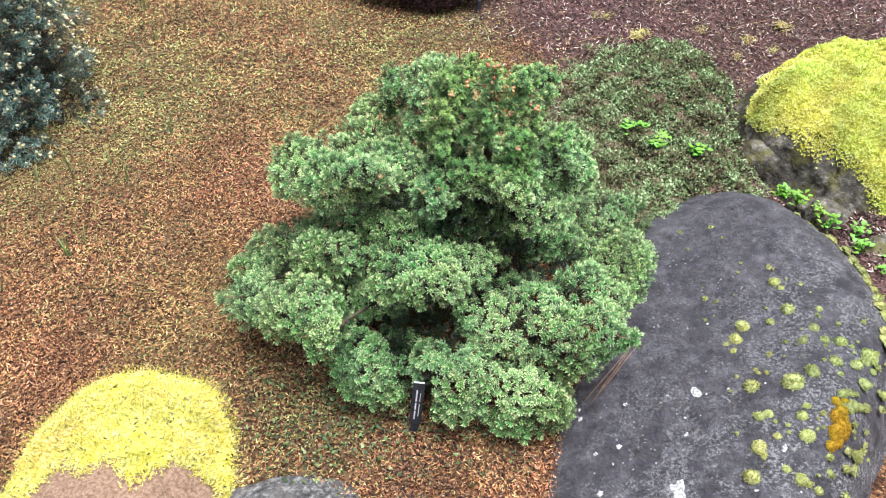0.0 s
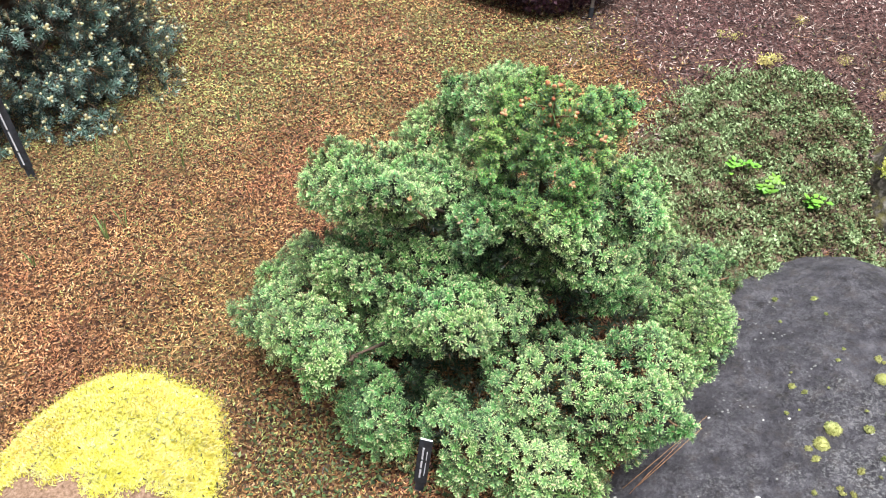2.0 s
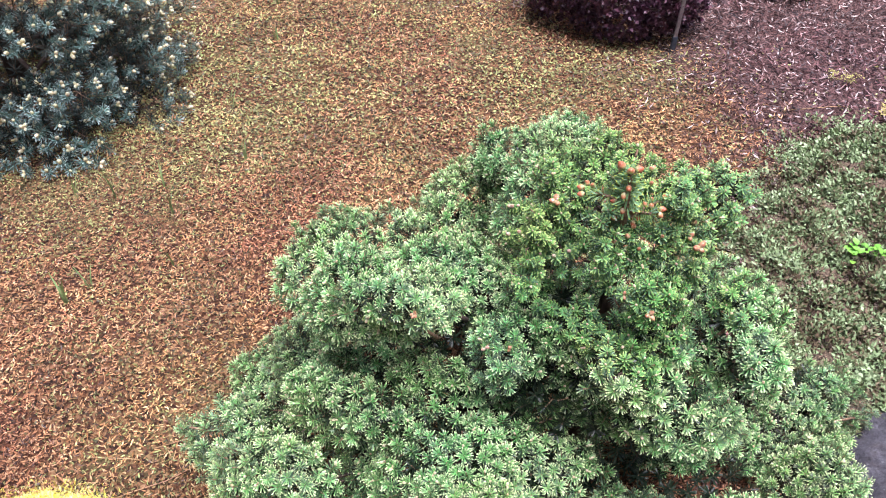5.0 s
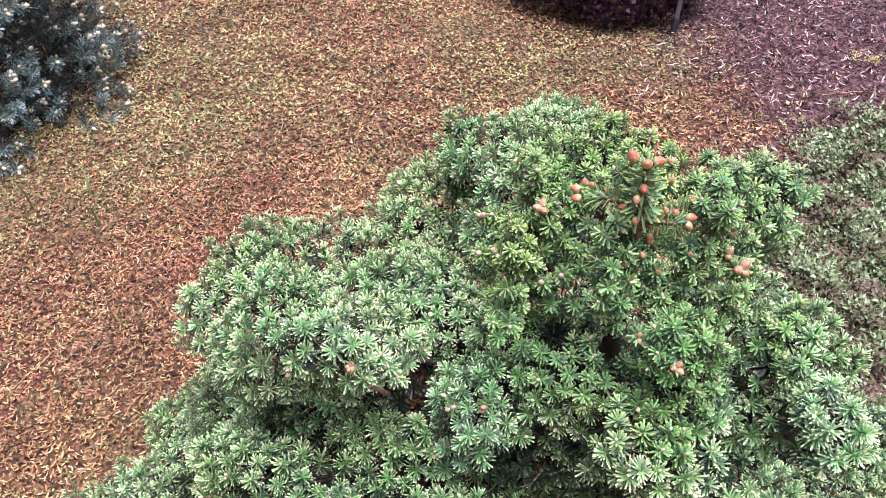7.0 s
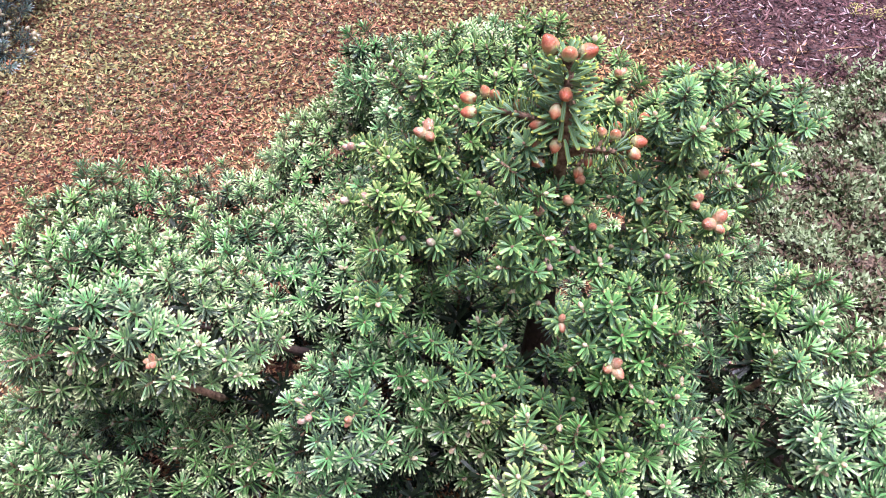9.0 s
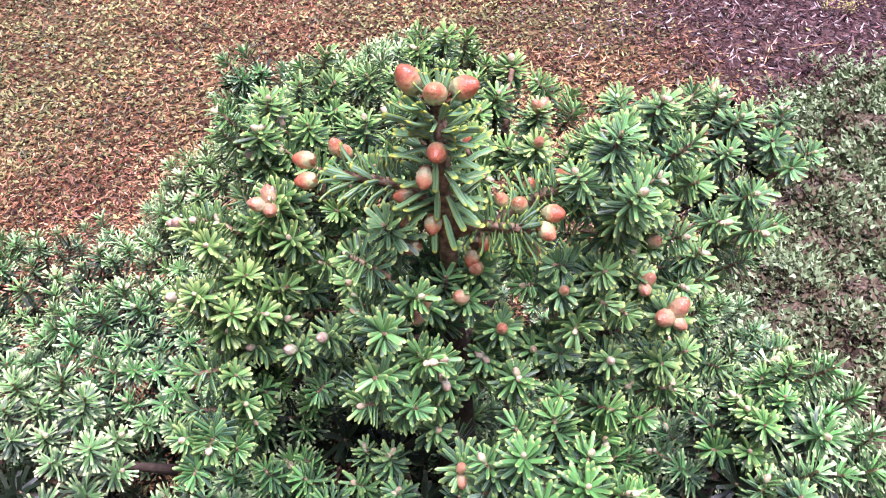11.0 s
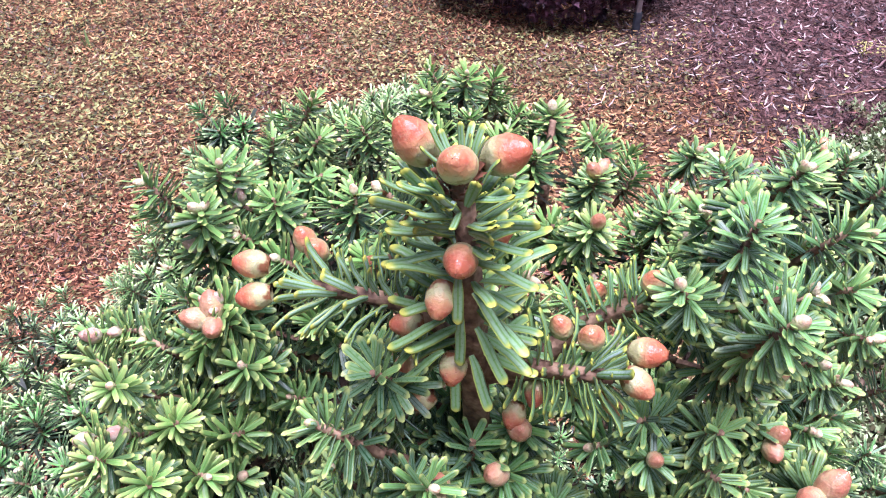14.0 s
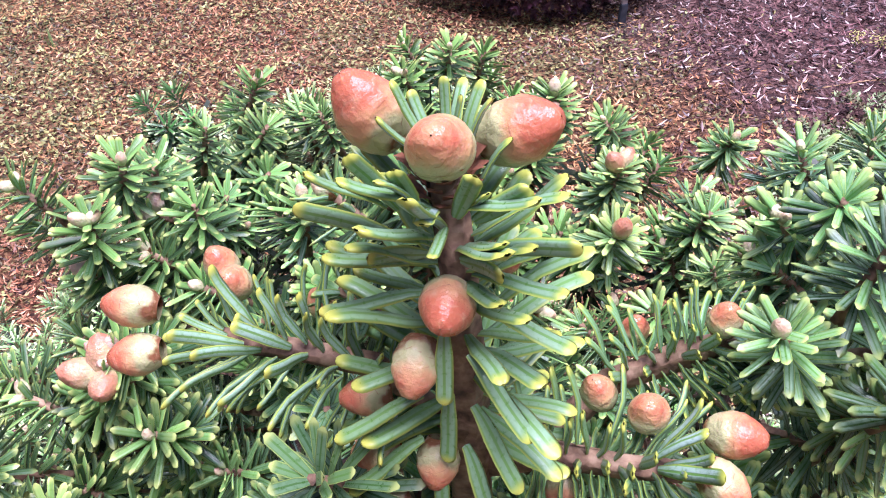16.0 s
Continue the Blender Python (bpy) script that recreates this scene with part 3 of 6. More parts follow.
def strew(name, mat, n, box, chance, length, width, lift, label):
    """Crumbs lying on the ground: bent four-cornered flakes, turned and tilted at random."""
    x, y = rng.uniform(box[0], box[1], n), rng.uniform(box[2], box[3], n)
    drift = 0.10 * wave(x * 6, y * 6, 3.0)
    edge = ease(0.0, 0.35, np.minimum(np.minimum(x - box[0], box[1] - x), np.minimum(y - box[2], box[3] - y)) + drift)
    keep = rng.random(n) < chance(x, y) * edge
    x, y = x[keep], y[keep]
    n = len(x)
    L, W = length * rng.uniform(0.55, 1.5, n), width * rng.uniform(0.6, 1.4, n)
    up = unit(np.stack([rng.normal(0, 0.5, n), rng.normal(0, 0.5, n), np.ones(n)], 1))
    R = frames_along(up, rng, np.ones(n))
    P = np.stack([x, y, ground_z(x, y) + lift * rng.random(n) + 0.002], 1)
    corner = np.array([[-0.5, 0, 0.05], [-0.05, -0.5, -0.1], [0.5, 0, 0.12], [0.1, 0.5, -0.1]])
    F = corner[None] * np.stack([L, W, L * 0.5], 1)[:, None, :]
    W3 = np.einsum("nij,nkj->nki", R, F) + P[:, None]
    a = Acc().add(W3.reshape(-1, 3), np.arange(n * 4).reshape(-1, 4))
    ob = new(name, a.mesh(name, [mat], smooth=False))
    return tagged(ob, label, "leaf litter", kind="stuff")


NEAR, FAR = (-2.2, 1.15, 0.55, 3.1), (-2.9, 2.7, 1.9, 5.0)


def close(y):
    return ease(2.85, 2.25, y)


strew("brown_litter", litter_brown, 380000, NEAR, lambda x, y: close(y) * (1 - green_share(x, y)) * (1 - 0.9 * bark_share(x, y)), 0.0115, 0.0030, 0.013, "orange-brown fallen needle scales and leaf crumbs")
strew("brown_litter", litter_brown, 340000, FAR, lambda x, y: ease(2.1, 2.6, y) * (1 - green_share(x, y)) * (1 - bark_share(x, y)), 0.0165, 0.0038, 0.014, "orange-brown fallen needle scales and leaf crumbs")
strew("green_litter", litter_green, 190000, NEAR, lambda x, y: close(y) * green_share(x, y) * (1 - bark_share(x, y)), 0.0100, 0.0034, 0.015, "olive moss sprigs and small seedling leaves")
strew("green_litter", litter_green, 230000, FAR, lambda x, y: ease(2.1, 2.6, y) * green_share(x, y) * (1 - 0.9 * bark_share(x, y)), 0.012, 0.007, 0.010, "olive moss sprigs and small seedling leaves")
strew("bark_mulch", litter_bark, 40000, (0.0, 1.9, 1.3, 2.85), lambda x, y: np.clip(bark_share(x, y), 0, 1), 0.02, 0.007, 0.010, "dark purple-brown shredded bark mulch")
strew("bark_mulch", litter_bark, 150000, FAR, lambda x, y: np.clip(bark_share(x, y), 0, 1), 0.025, 0.0046, 0.018, "dark purple-brown shredded bark mulch")

strew("decayed_litter", litter_dark, 42000, (-0.95, 0.45, 0.60, 1.75), lambda x, y: 0.40 * ease(0.55, 0.15, np.hypot((x + 0.22) * 0.75, y - 1.02) + 0.10 * wave(x * 7, y * 7, 2)), 0.0105, 0.0050, 0.013, "dark damp decayed leaf crumbs")

strew("ground_sprigs", sprig_leaf, 4600, (-0.62, 0.30, 0.95, 1.50), lambda x, y: 0.9 * ease(0.42, 0.12, np.hypot((x + 0.20) * 0.7, y - 1.20) + 0.10 * wave(x * 8, y * 8, 5)), 0.0130, 0.0075, 0.024, "small dark green moss leaves in the litter")


# ---- boulders ----
def ring_curve(points, n):
    """A closed smooth line through a few corners."""
    p = np.array(points, float)
    m = len(p)
    t = np.arange(n) * m / n
    k = t.astype(int)
    f = (t - k)[:, None]
    a, b, c, d = p[(k - 1) % m], p[k % m], p[(k + 1) % m], p[(k + 2) % m]
    return 0.5 * (2 * b + (c - a) * f + (2 * a - 5 * b + 4 * c - d) * f * f + (3 * b - a - 3 * c + d) * f ** 3)


def dome(outline, centre, top, base, power, rows, around, rough, seed):
    """A rounded stone over a closed outline: flat above for a high power, with sides down to base."""
    line = ring_curve(outline, around)
    V, uv = [], []
    for r in range(rows + 1):
        s = (r / rows) ** 0.8
        for q in line:
            x, y = centre[0] + (q[0] - centre[0]) * s, centre[1] + (q[1] - centre[1]) * s
            w = s ** power
            z = top(x, y) * (1 - w) + base * w
            n1 = noise.fractal(Vector((x * 5 + seed, y * 5, z * 5)), 1.0, 2.0, 5)
            n2 = noise.fractal(Vector((x * 23, y * 23 + seed, z * 23)), 1.0, 2.0, 3)
            k = min(1.0, s * 3)
            V.append((x + rough * 0.5 * n2 * k, y + rough * 0.5 * n1 * k * s, z + rough * (n1 + 0.3 * n2)))
            uv.append((s, 0))
    j = np.arange(around)
    Q = np.concatenate([np.stack([r * around + j, (r + 1) * around + j, (r + 1) * around + (j + 1) % around, r * around + (j + 1) % around], 1) for r in range(rows)])
    return np.array(V), Q, np.array(uv)


def surface_samples(V, Q, n, keep=None):
    """Random places on a mesh with their normals."""
    A, B, C, D = (V[Q[:, k]] for k in range(4))
    N = np.cross(C - A, D - B)
    area = np.linalg.norm(N, axis=1)
    N = N / np.maximum(area, 1e-9)[:, None]
    N[N[:, 2] < -0.2] *= -1
    f = rng.choice(len(Q), n, p=area / area.sum())
    s, t = rng.random((n, 1)), rng.random((n, 1))
    P = (A[f] * (1 - s) + B[f] * s) * (1 - t) + (D[f] * (1 - s) + C[f] * s) * t
    N = N[f]
    if keep is not None:
        ok = keep(P, N)
        P, N = P[ok], N[ok]
    return P, N


def tuft(blades, height, width, lean):
    a = Acc()
    for b in range(blades):
        az = b * 2.4 + rng.uniform(0, 0.8)
        d = np.array([math.cos(az), math.sin(az), 0])
        w = np.array([-d[1], d[0], 0]) * width / 2
        h = height * rng.uniform(0.7, 1.15)
        tip = d * lean * h + np.array([0, 0, h])
        mid = d * lean * h * 0.35 + np.array([0, 0, h * 0.6])
        a.add([-w, w, mid + w * 0.9, mid - w * 0.9, tip], [[0, 1, 2, 3]], [[3, 2, 4]])
    return a.flat()


def moss_coat(P, N, height, width, blades=3, lean=0.8):
    a = Acc()
    up = unit(N + rng.normal(0, 0.25, N.shape) + np.array([0, 0, 0.25]))
    kinds = [tuft(blades, height, width, lean) for _ in range(4)]
    which = rng.integers(0, 4, len(P))
    for w in range(4):
        m = which == w
        spread(a, kinds[w], frames_along(up[m], rng, rng.uniform(0.7, 1.3, m.sum())), P[m])
    return a


# the flat grey boulder beside the fir
def flank(x, y):
    """How far a place lies beyond the bend where the top turns down into the side."""
    return (x - 0.76) * 0.796 - (y - 0.90) * 0.605


def slab_top(x, y):
    z = 0.150 - 0.26 * max(0.0, 0.95 - x) - 4.4 * max(0.0, flank(x, y) + 0.03) ** 2 - 0.25 * max(0.0, y - 1.80) ** 1.5
    return z - 0.10 * max(0.0, 1.1 - y) ** 2


SLAB = [(0.18, 0.75), (0.17, 1.08), (0.33, 1.45), (0.48, 1.84), (0.62, 2.10), (0.78, 2.20), (0.94, 2.23), (1.10, 2.18), (1.21, 2.03), (1.29, 1.82), (1.325, 1.60), (1.325, 1.38), (1.24, 1.15), (1.10, 0.95), (0.94, 0.74), (0.72, 0.56), (0.42, 0.53)]
boulder = thing("boulder", (0.75, 1.4, -0.1))
tagged(boulder, "flat-topped dark grey boulder with moss cushions and white lichen", "boulder")
V, Q, uv = dome(SLAB, (0.74, 1.38), slab_top, -0.22, 9.0, 44, 150, 0.012, 3.0)
slab_mesh = (V, Q)
part("stone", Acc().add(V, Q, None, uv).mesh("boulder_stone", [dark_stone]), boulder, "dark violet-grey weathered stone")


def slab_z(x, y):
    k = np.argmin((slab_mesh[0][:, 0] - x) ** 2 + (slab_mesh[0][:, 1] - y) ** 2 - 0.02 * slab_mesh[0][:, 2])
    return slab_mesh[0][k, 2]


def cushion_mesh(r, mat, seed):
    a = Acc()
    rows, around = 5, 14
    V = []
    for i in range(rows + 1):
        t = i / rows * math.pi / 2
        for q in range(around):
            az = q * 2 * math.pi / around
            lump = 1 + 0.16 * noise.noise(Vector((math.cos(az) * 1.5 + seed, math.sin(az) * 1.5, i * 0.4)))
            V.append((r * lump * math.sin(t) * math.cos(az), r * lump * math.sin(t) * math.sin(az), r * 0.75 * math.cos(t) - 0.15 * r))
    j = np.arange(around)
    Q = np.concatenate([np.stack([i * around + j, (i + 1) * around + j, (i + 1) * around + (j + 1) % around, i * around + (j + 1) % around], 1) for i in range(rows)])
    V = np.array(V)
    a.add(V, Q)
    P, N = surface_samples(V, Q, int(30 + 2.6e5 * r * r))
    up = unit(N + np.array([0, 0, 0.2]))
    spread(a, tuft(2, 0.0045, 0.0024, 0.7), frames_along(up, rng, rng.uniform(0.6, 1.2, len(P))), P)
    return a.mesh("moss_cushion", [mat])


olive_cushions = [cushion_mesh(1.0 * r, olive_moss, r * 300) for r in (0.014, 0.017, 0.021)]
small_cushions = [cushion_mesh(r, olive_moss, r * 500) for r in (0.0065, 0.0075, 0.009)]
rust_cushion = cushion_mesh(0.022, rust_moss, 5.0)


def on_slab(name, mesh, x, y, sx=1.0, sy=1.0, turn=0.0, sink=0.0, label=""):
    e = 0.02
    z = slab_z(x, y)
    n = Vector((slab_z(x - e, y) - slab_z(x + e, y), slab_z(x, y - e) - slab_z(x, y + e), 2 * e)).normalized()
    m = Matrix.Translation((x, y, z - sink)) @ n.to_track_quat("Z", "Y").to_matrix().to_4x4() @ Matrix.Rotation(turn, 4, "Z") @ Matrix.Diagonal((sx, sy, (sx + sy) / 2, 1))
    return part(name, mesh, boulder, label, m)


# the larger cushions, where they grow; x, y, size
CUSHIONS = [(0.927, 1.45, 1.63), (1.006, 1.446, 0.78), (0.806, 1.421, 1.04), (0.873, 1.417, 0.95), (0.973, 1.384, 1.05), (0.778, 1.379, 1.21), (0.929, 1.339, 1.03),
            (0.989, 1.345, 0.94), (1.025, 1.335, 1.04), (0.986, 1.266, 1.39), (0.919, 1.236, 1.54), (0.867, 1.211, 1.61), (0.774, 1.218, 1.51), (0.877, 1.14, 0.79),
            (0.859, 1.114, 0.78), (0.766, 1.128, 1.21), (0.789, 1.132, 0.96), (0.855, 1.062, 1.03), (0.79, 1.067, 0.85), (0.743, 1.043, 1.35), (0.71, 0.973, 1.24),
            (0.788, 0.984, 0.92), (0.813, 0.958, 1.09), (0.922, 1.557, 0.99), (0.935, 1.535, 0.79), (1.086, 1.293, 1.71), (1.042, 1.21, 1.02), (1.033, 1.154, 1.01),
            (0.976, 1.034, 1.24)]
for n_, (x, y, s) in enumerate(CUSHIONS):
    s *= 0.76
    on_slab("moss_cushion", olive_cushions[n_ % 3], x, y, s, s * (0.85 + 0.3 * ((n_ * 7) % 5) / 5), n_ * 1.3)
for n_ in range(90):
    along, d = rng.uniform(-0.12, 0.74), rng.normal(0.045, 0.05)
    x, y = 0.76 + 0.605 * along + 0.796 * d, 0.90 + 0.796 * along - 0.605 * d
    if -0.04 < d < 0.15:
        s = rng.uniform(0.2, 0.75) * (1.0 if d > 0 else 0.6)
        on_slab("moss_cushion", (small_cushions if s < 0.5 else olive_cushions)[n_ % 3], x, y, s * (2.2 if s < 0.5 else 1), s * (2.2 if s < 0.5 else 1) * rng.uniform(0.8, 1.4), rng.uniform(0, 6))
for n_ in range(60):
    x, y = rng.uniform(0.70, 1.08), rng.uniform(1.0, 1.85)
    if flank(x, y) < 0:
        s = rng.uniform(0.3, 0.8)
        on_slab("moss_cushion", small_cushions[n_ % 3], x, y, s, s * rng.uniform(0.8, 1.3), rng.uniform(0, 6))
for n_ in range(12):
    t = n_ / 11
    x, y = 0.90 + 0.065 * t + rng.normal(0, 0.009), 1.03 + 0.115 * t + rng.normal(0, 0.006)
    s = 0.36 + 0.46 * math.sin(t * math.pi)
    on_slab("moss_cushion", rust_cushion, x, y, s, s * 1.25, x * 40, label="rust-orange moss cushion")
# the yellow fringe along the far rim
for n_ in range(46):
    t = n_ / 45
    x, y = 1.17 + 0.07 * math.sin(t * math.pi) + rng.normal(0, 0.012), 2.02 - 0.68 * t
    s = rng.uniform(0.35, 0.85)
    on_slab("moss_cushion", olive_cushions[n_ % 3], x, y, s, s * 1.5, rng.uniform(0, 6), 0.002)


def patch_mesh(seed):
    """A thin crust of lichen with a ragged rim."""
    n, V = 26, [(0, 0, 0.0018)]
    for ring, h in ((0.6, 0.0016), (1.0, -0.0008)):
        for q in range(n):
            a = q * 2 * math.pi / n
            r = ring * (1 + 0.5 * noise.fractal(Vector((math.cos(a) * 1.4 + seed, math.sin(a) * 1.4, seed)), 1.0, 2.0, 4))
            V.append((r * math.cos(a), r * math.sin(a), h))
    T = [(0, 1 + q, 1 + (q + 1) % n) for q in range(n)]
    Qd = [(1 + q, 1 + n + q, 1 + n + (q + 1) % n, 1 + (q + 1) % n) for q in range(n)]
    V = np.array(V) * np.array([0.014, 0.014, 1.0])
    return Acc().add(V, Qd, T).mesh("lichen_patch", [lichen])


patches = [patch_mesh(s) for s in (1.0, 4.0, 9.0, 13.0)]
for n_, (x, y, sx, sy) in enumerate([(0.647, 1.224, 1.6, 0.8), (0.553, 0.962, 1.5, 1.8), (0.602, 1.115, 0.9, 0.8), (0.698, 1.336, 0.6, 0.5), (0.798, 1.035, 0.5, 0.9), (0.44, 1.10, 0.6, 0.4), (0.38, 0.98, 0.7, 0.5), (0.36, 1.20, 0.6, 0.4), (0.47, 1.21, 0.4, 0.3)]):
    on_slab("lichen_patch", patches[n_ % 4], x, y, sx, sy, n_ * 0.9)
for n_ in range(70):
    x, y = rng.uniform(0.3, 0.95), rng.uniform(0.85, 1.45)
    s = abs(rng.normal(0, 0.14)) + 0.06
    on_slab("lichen_patch", patches[n_ % 4], x, y, s, s * rng.uniform(0.5, 1.2), rng.uniform(0, 6))


def moss_rock(name, label, outline, centre, top, base, power, rough, seed, stone_mat, moss_mat, coat, bare, tuft_h, tuft_w, count, seen, crumbs, bed, rows=46, around=170):
    """A boulder under a coat of moss; `bare` tells where the coat is gone."""
    rock = thing(name, (centre[0], centre[1], base))
    tagged(rock, label, "boulder")
    V, Q, uv = dome(outline, centre, top, base, power, rows, around, rough, seed)
    mid = V[Q].mean(1)
    margin = 0.022
    open_ = bare(mid)
    for dx, dy, dz in ((1, 0, 0), (-1, 0, 0), (0, 1, 0), (0, -1, 0), (0, 0, 1), (0, 0, -1)):
        open_ |= bare(mid + margin * np.array([dx, dy, dz]))
    part("stone", Acc().add(V, Q[open_]).mesh("stone", [stone_mat]), rock, "bare stone face")
    part("turf", Acc().add(V, Q[~open_]).mesh("turf", [bed]), rock, "dense dark olive moss base")
    a = Acc()

    def over(p):
        return p[:, 2] > ground_z(p[:, 0], p[:, 1]) - 0.006

    P, N = surface_samples(V, Q, count, lambda p, n: ~bare(p + rng.normal(0, 0.008, p.shape)) & over(p) & seen(p))
    P3, N3 = surface_samples(V, Q, count * 2, lambda p, n: ~bare(p + rng.normal(0, 0.008, p.shape)) & bare(p + rng.normal(0, 0.03, p.shape)) & over(p) & seen(p))
    P4, N4 = surface_samples(V, Q, count, lambda p, n: ~bare(p) & (np.abs(p[:, 2] - ground_z(p[:, 0], p[:, 1])) < 0.012) & seen(p))
    P4 = P4 + rng.normal(0, 0.009, P4.shape) * np.array([1, 1, 0])
    P4[:, 2] = ground_z(P4[:, 0], P4[:, 1]) + 0.003
    P, N = np.concatenate([P, P3, P4]), np.concatenate([N, N3, N4])
    V2, uv2, Q2, T2, _, _ = moss_coat(P, N, tuft_h, tuft_w).flat()
    a.add(V2, Q2, T2)
    part("moss", a.mesh("moss", [moss_mat]), rock, coat)
    Pc, Nc = surface_samples(V, Q, crumbs, lambda p, n: ~bare(p) & over(p) & seen(p))
    c = Acc()
    flake = Acc().add(np.array([[-0.5, 0, 0.1], [-0.05, -0.2, 0], [0.5, 0, 0.15], [0.1, 0.2, 0]]) * 0.011, [[0, 1, 2, 3]]).flat()
    spread(c, flake, frames_along(unit(Nc + rng.normal(0, 0.3, Nc.shape)), rng, rng.uniform(0.4, 1.3, len(Pc))), Pc + Nc * tuft_h * 0.9)
    tagged(new("fallen_crumbs", c.mesh("fallen_crumbs", [litter_green])), "dark fallen needles and crumbs lying on yellow moss", "leaf litter", kind="stuff")
    return rock


moss_rock("mossy_boulder", "low rounded boulder under bright yellow moss with bare brown front",
          [(-1.06, 0.80), (-1.07, 1.00), (-1.05, 1.20), (-0.95, 1.36), (-0.77, 1.405), (-0.61, 1.35), (-0.525, 1.22), (-0.49, 1.06), (-0.47, 0.92), (-0.48, 0.72), (-0.72, 0.56), (-1.0, 0.62)],
          (-0.75, 0.93), lambda x, y: 0.122 + 0.012 * wave(np.float64(x * 3), np.float64(y * 3)), -0.08, 2.3, 0.012, 11.0, bare_bed, yellow_moss,
          "bright yellow moss with olive flecks",
          lambda m: (m[:, 1] < 0.955 + 0.05 * np.exp(-((m[:, 0] + 0.585) / 0.045) ** 2) - 0.03 * np.exp(-((m[:, 0] + 0.67) / 0.04) ** 2) + 0.012 * np.sin(m[:, 0] * 57) - 0.10 * ease(-0.53, -0.48, m[:, 0]) - 0.06 * ease(-0.82, -0.98, m[:, 0])) & (m[:, 1] > 0.6),
          0.0080, 0.0018, 30000, lambda p: p[:, 1] > 0.72, 1300, yellow_moss)
moss_rock("mossy_boulder", "large boulder under a thick yellow-green moss carpet with bare grey sides",
          [(1.09, 2.64), (1.07, 2.42), (1.20, 2.18), (1.38, 2.02), (1.70, 1.95), (2.15, 2.05), (2.45, 2.35), (2.35, 2.75), (1.95, 3.06), (1.55, 3.04), (1.25, 2.88)],
          (1.68, 2.48), lambda x, y: 0.275 + 0.04 * wave(np.float64(x * 2.6), np.float64(y * 2.6), 1.0) + 0.026 * wave(np.float64(x * 8), np.float64(y * 8), 2.0), -0.08, 4.5, 0.045, 23.0, rough_stone, carpet_moss,
          "thick yellow-green moss carpet",
          lambda m: m[:, 2] < 0.12 - 0.26 * ease(1.36, 1.55, m[:, 0]) + 0.03 * np.sin(m[:, 0] * 19 + 1) + 0.03 * np.sin(m[:, 1] * 17),
          0.0085, 0.0024, 60000, lambda p: (p[:, 0] < 1.95) & (p[:, 1] < 2.85), 160, moss_bed)


def small_stone(name, label, at, size, seed, mat=None):
    bm = bmesh.new()
    bmesh.ops.create_icosphere(bm, subdivisions=4, radius=1.0)
    for v in bm.verts:
        n1 = noise.fractal(v.co * 1.3 + Vector((seed, 0, 0)), 1.0, 2.0, 5)
        v.co = Vector((v.co.x * size[0], v.co.y * size[1], max(-0.5, v.co.z) * size[2])) * (1 + 0.16 * n1)
    me = bpy.data.meshes.new(name)
    bm.to_mesh(me)
    bm.free()
    me.materials.append(mat or rough_stone)
    for p in me.polygons:
        p.use_smooth = True
    ob = new(name, me)
    ob.location = at
    return tagged(ob, label, "stone")


small_stone("stone", "flat pale grey stone half buried in the litter", (-0.350, 0.880, -0.062), (0.26, 0.16, 0.050), 2.0, pale_stone)
small_stone("stone", "dark grey stone wedged in the gap between boulders", (1.18, 2.36, -0.03), (0.11, 0.10, 0.10), 5.0)
for n_, (x, y, s) in enumerate(((1.42, 1.86, 0.10), (1.40, 1.74, 0.06), (1.44, 1.70, 0.09), (1.38, 1.58, 0.08), (1.48, 1.52, 0.10), (1.36, 1.42, 0.07), (1.50, 1.84, 0.08), (1.27, 2.13, 0.06), (1.24, 2.25, 0.05))):
    small_stone("stone", "dark mossy stone wedged in the gap between boulders", (x, y, -0.06), (s * 1.2, s, s * 0.9), 8.0 + n_)
small_stone("stone", "pale grey stone at the foot of the mossy boulder", (1.30, 2.06, -0.05), (0.08, 0.07, 0.08), 9.0)


# ---- the dwarf fir ----
# boughs as rounded pads: centre and half sizes in metres, tier by tier
TOP = [(0.101, 1.641, 0.651, 0.030, 0.087, 0.101), (0.240, 1.774, 0.637, 0.049, 0.060, 0.042), (0.197, 1.697, 0.635, 0.044, 0.044, 0.092), (0.052, 1.690, 0.624, 0.045, 0.045, 0.076),
        (0.179, 1.653, 0.622, 0.043, 0.042, 0.110), (0.201, 1.734, 0.600, 0.062, 0.076, 0.077), (0.086, 1.797, 0.595, 0.120, 0.080, 0.088), (0.180, 1.554, 0.595, 0.046, 0.044, 0.044),
        (-0.002, 1.702, 0.583, 0.033, 0.135, 0.120), (0.110, 1.675, 0.574, 0.141, 0.093, 0.071), (-0.202, 1.514, 0.521, 0.083, 0.043, 0.049), (0.148, 1.468, 0.519, 0.059, 0.044, 0.052),
        (0.336, 1.568, 0.500, 0.045, 0.060, 0.059), (-0.096, 1.974, 0.499, 0.073, 0.064, 0.065), (-0.012, 1.850, 0.494, 0.102, 0.109, 0.139)]
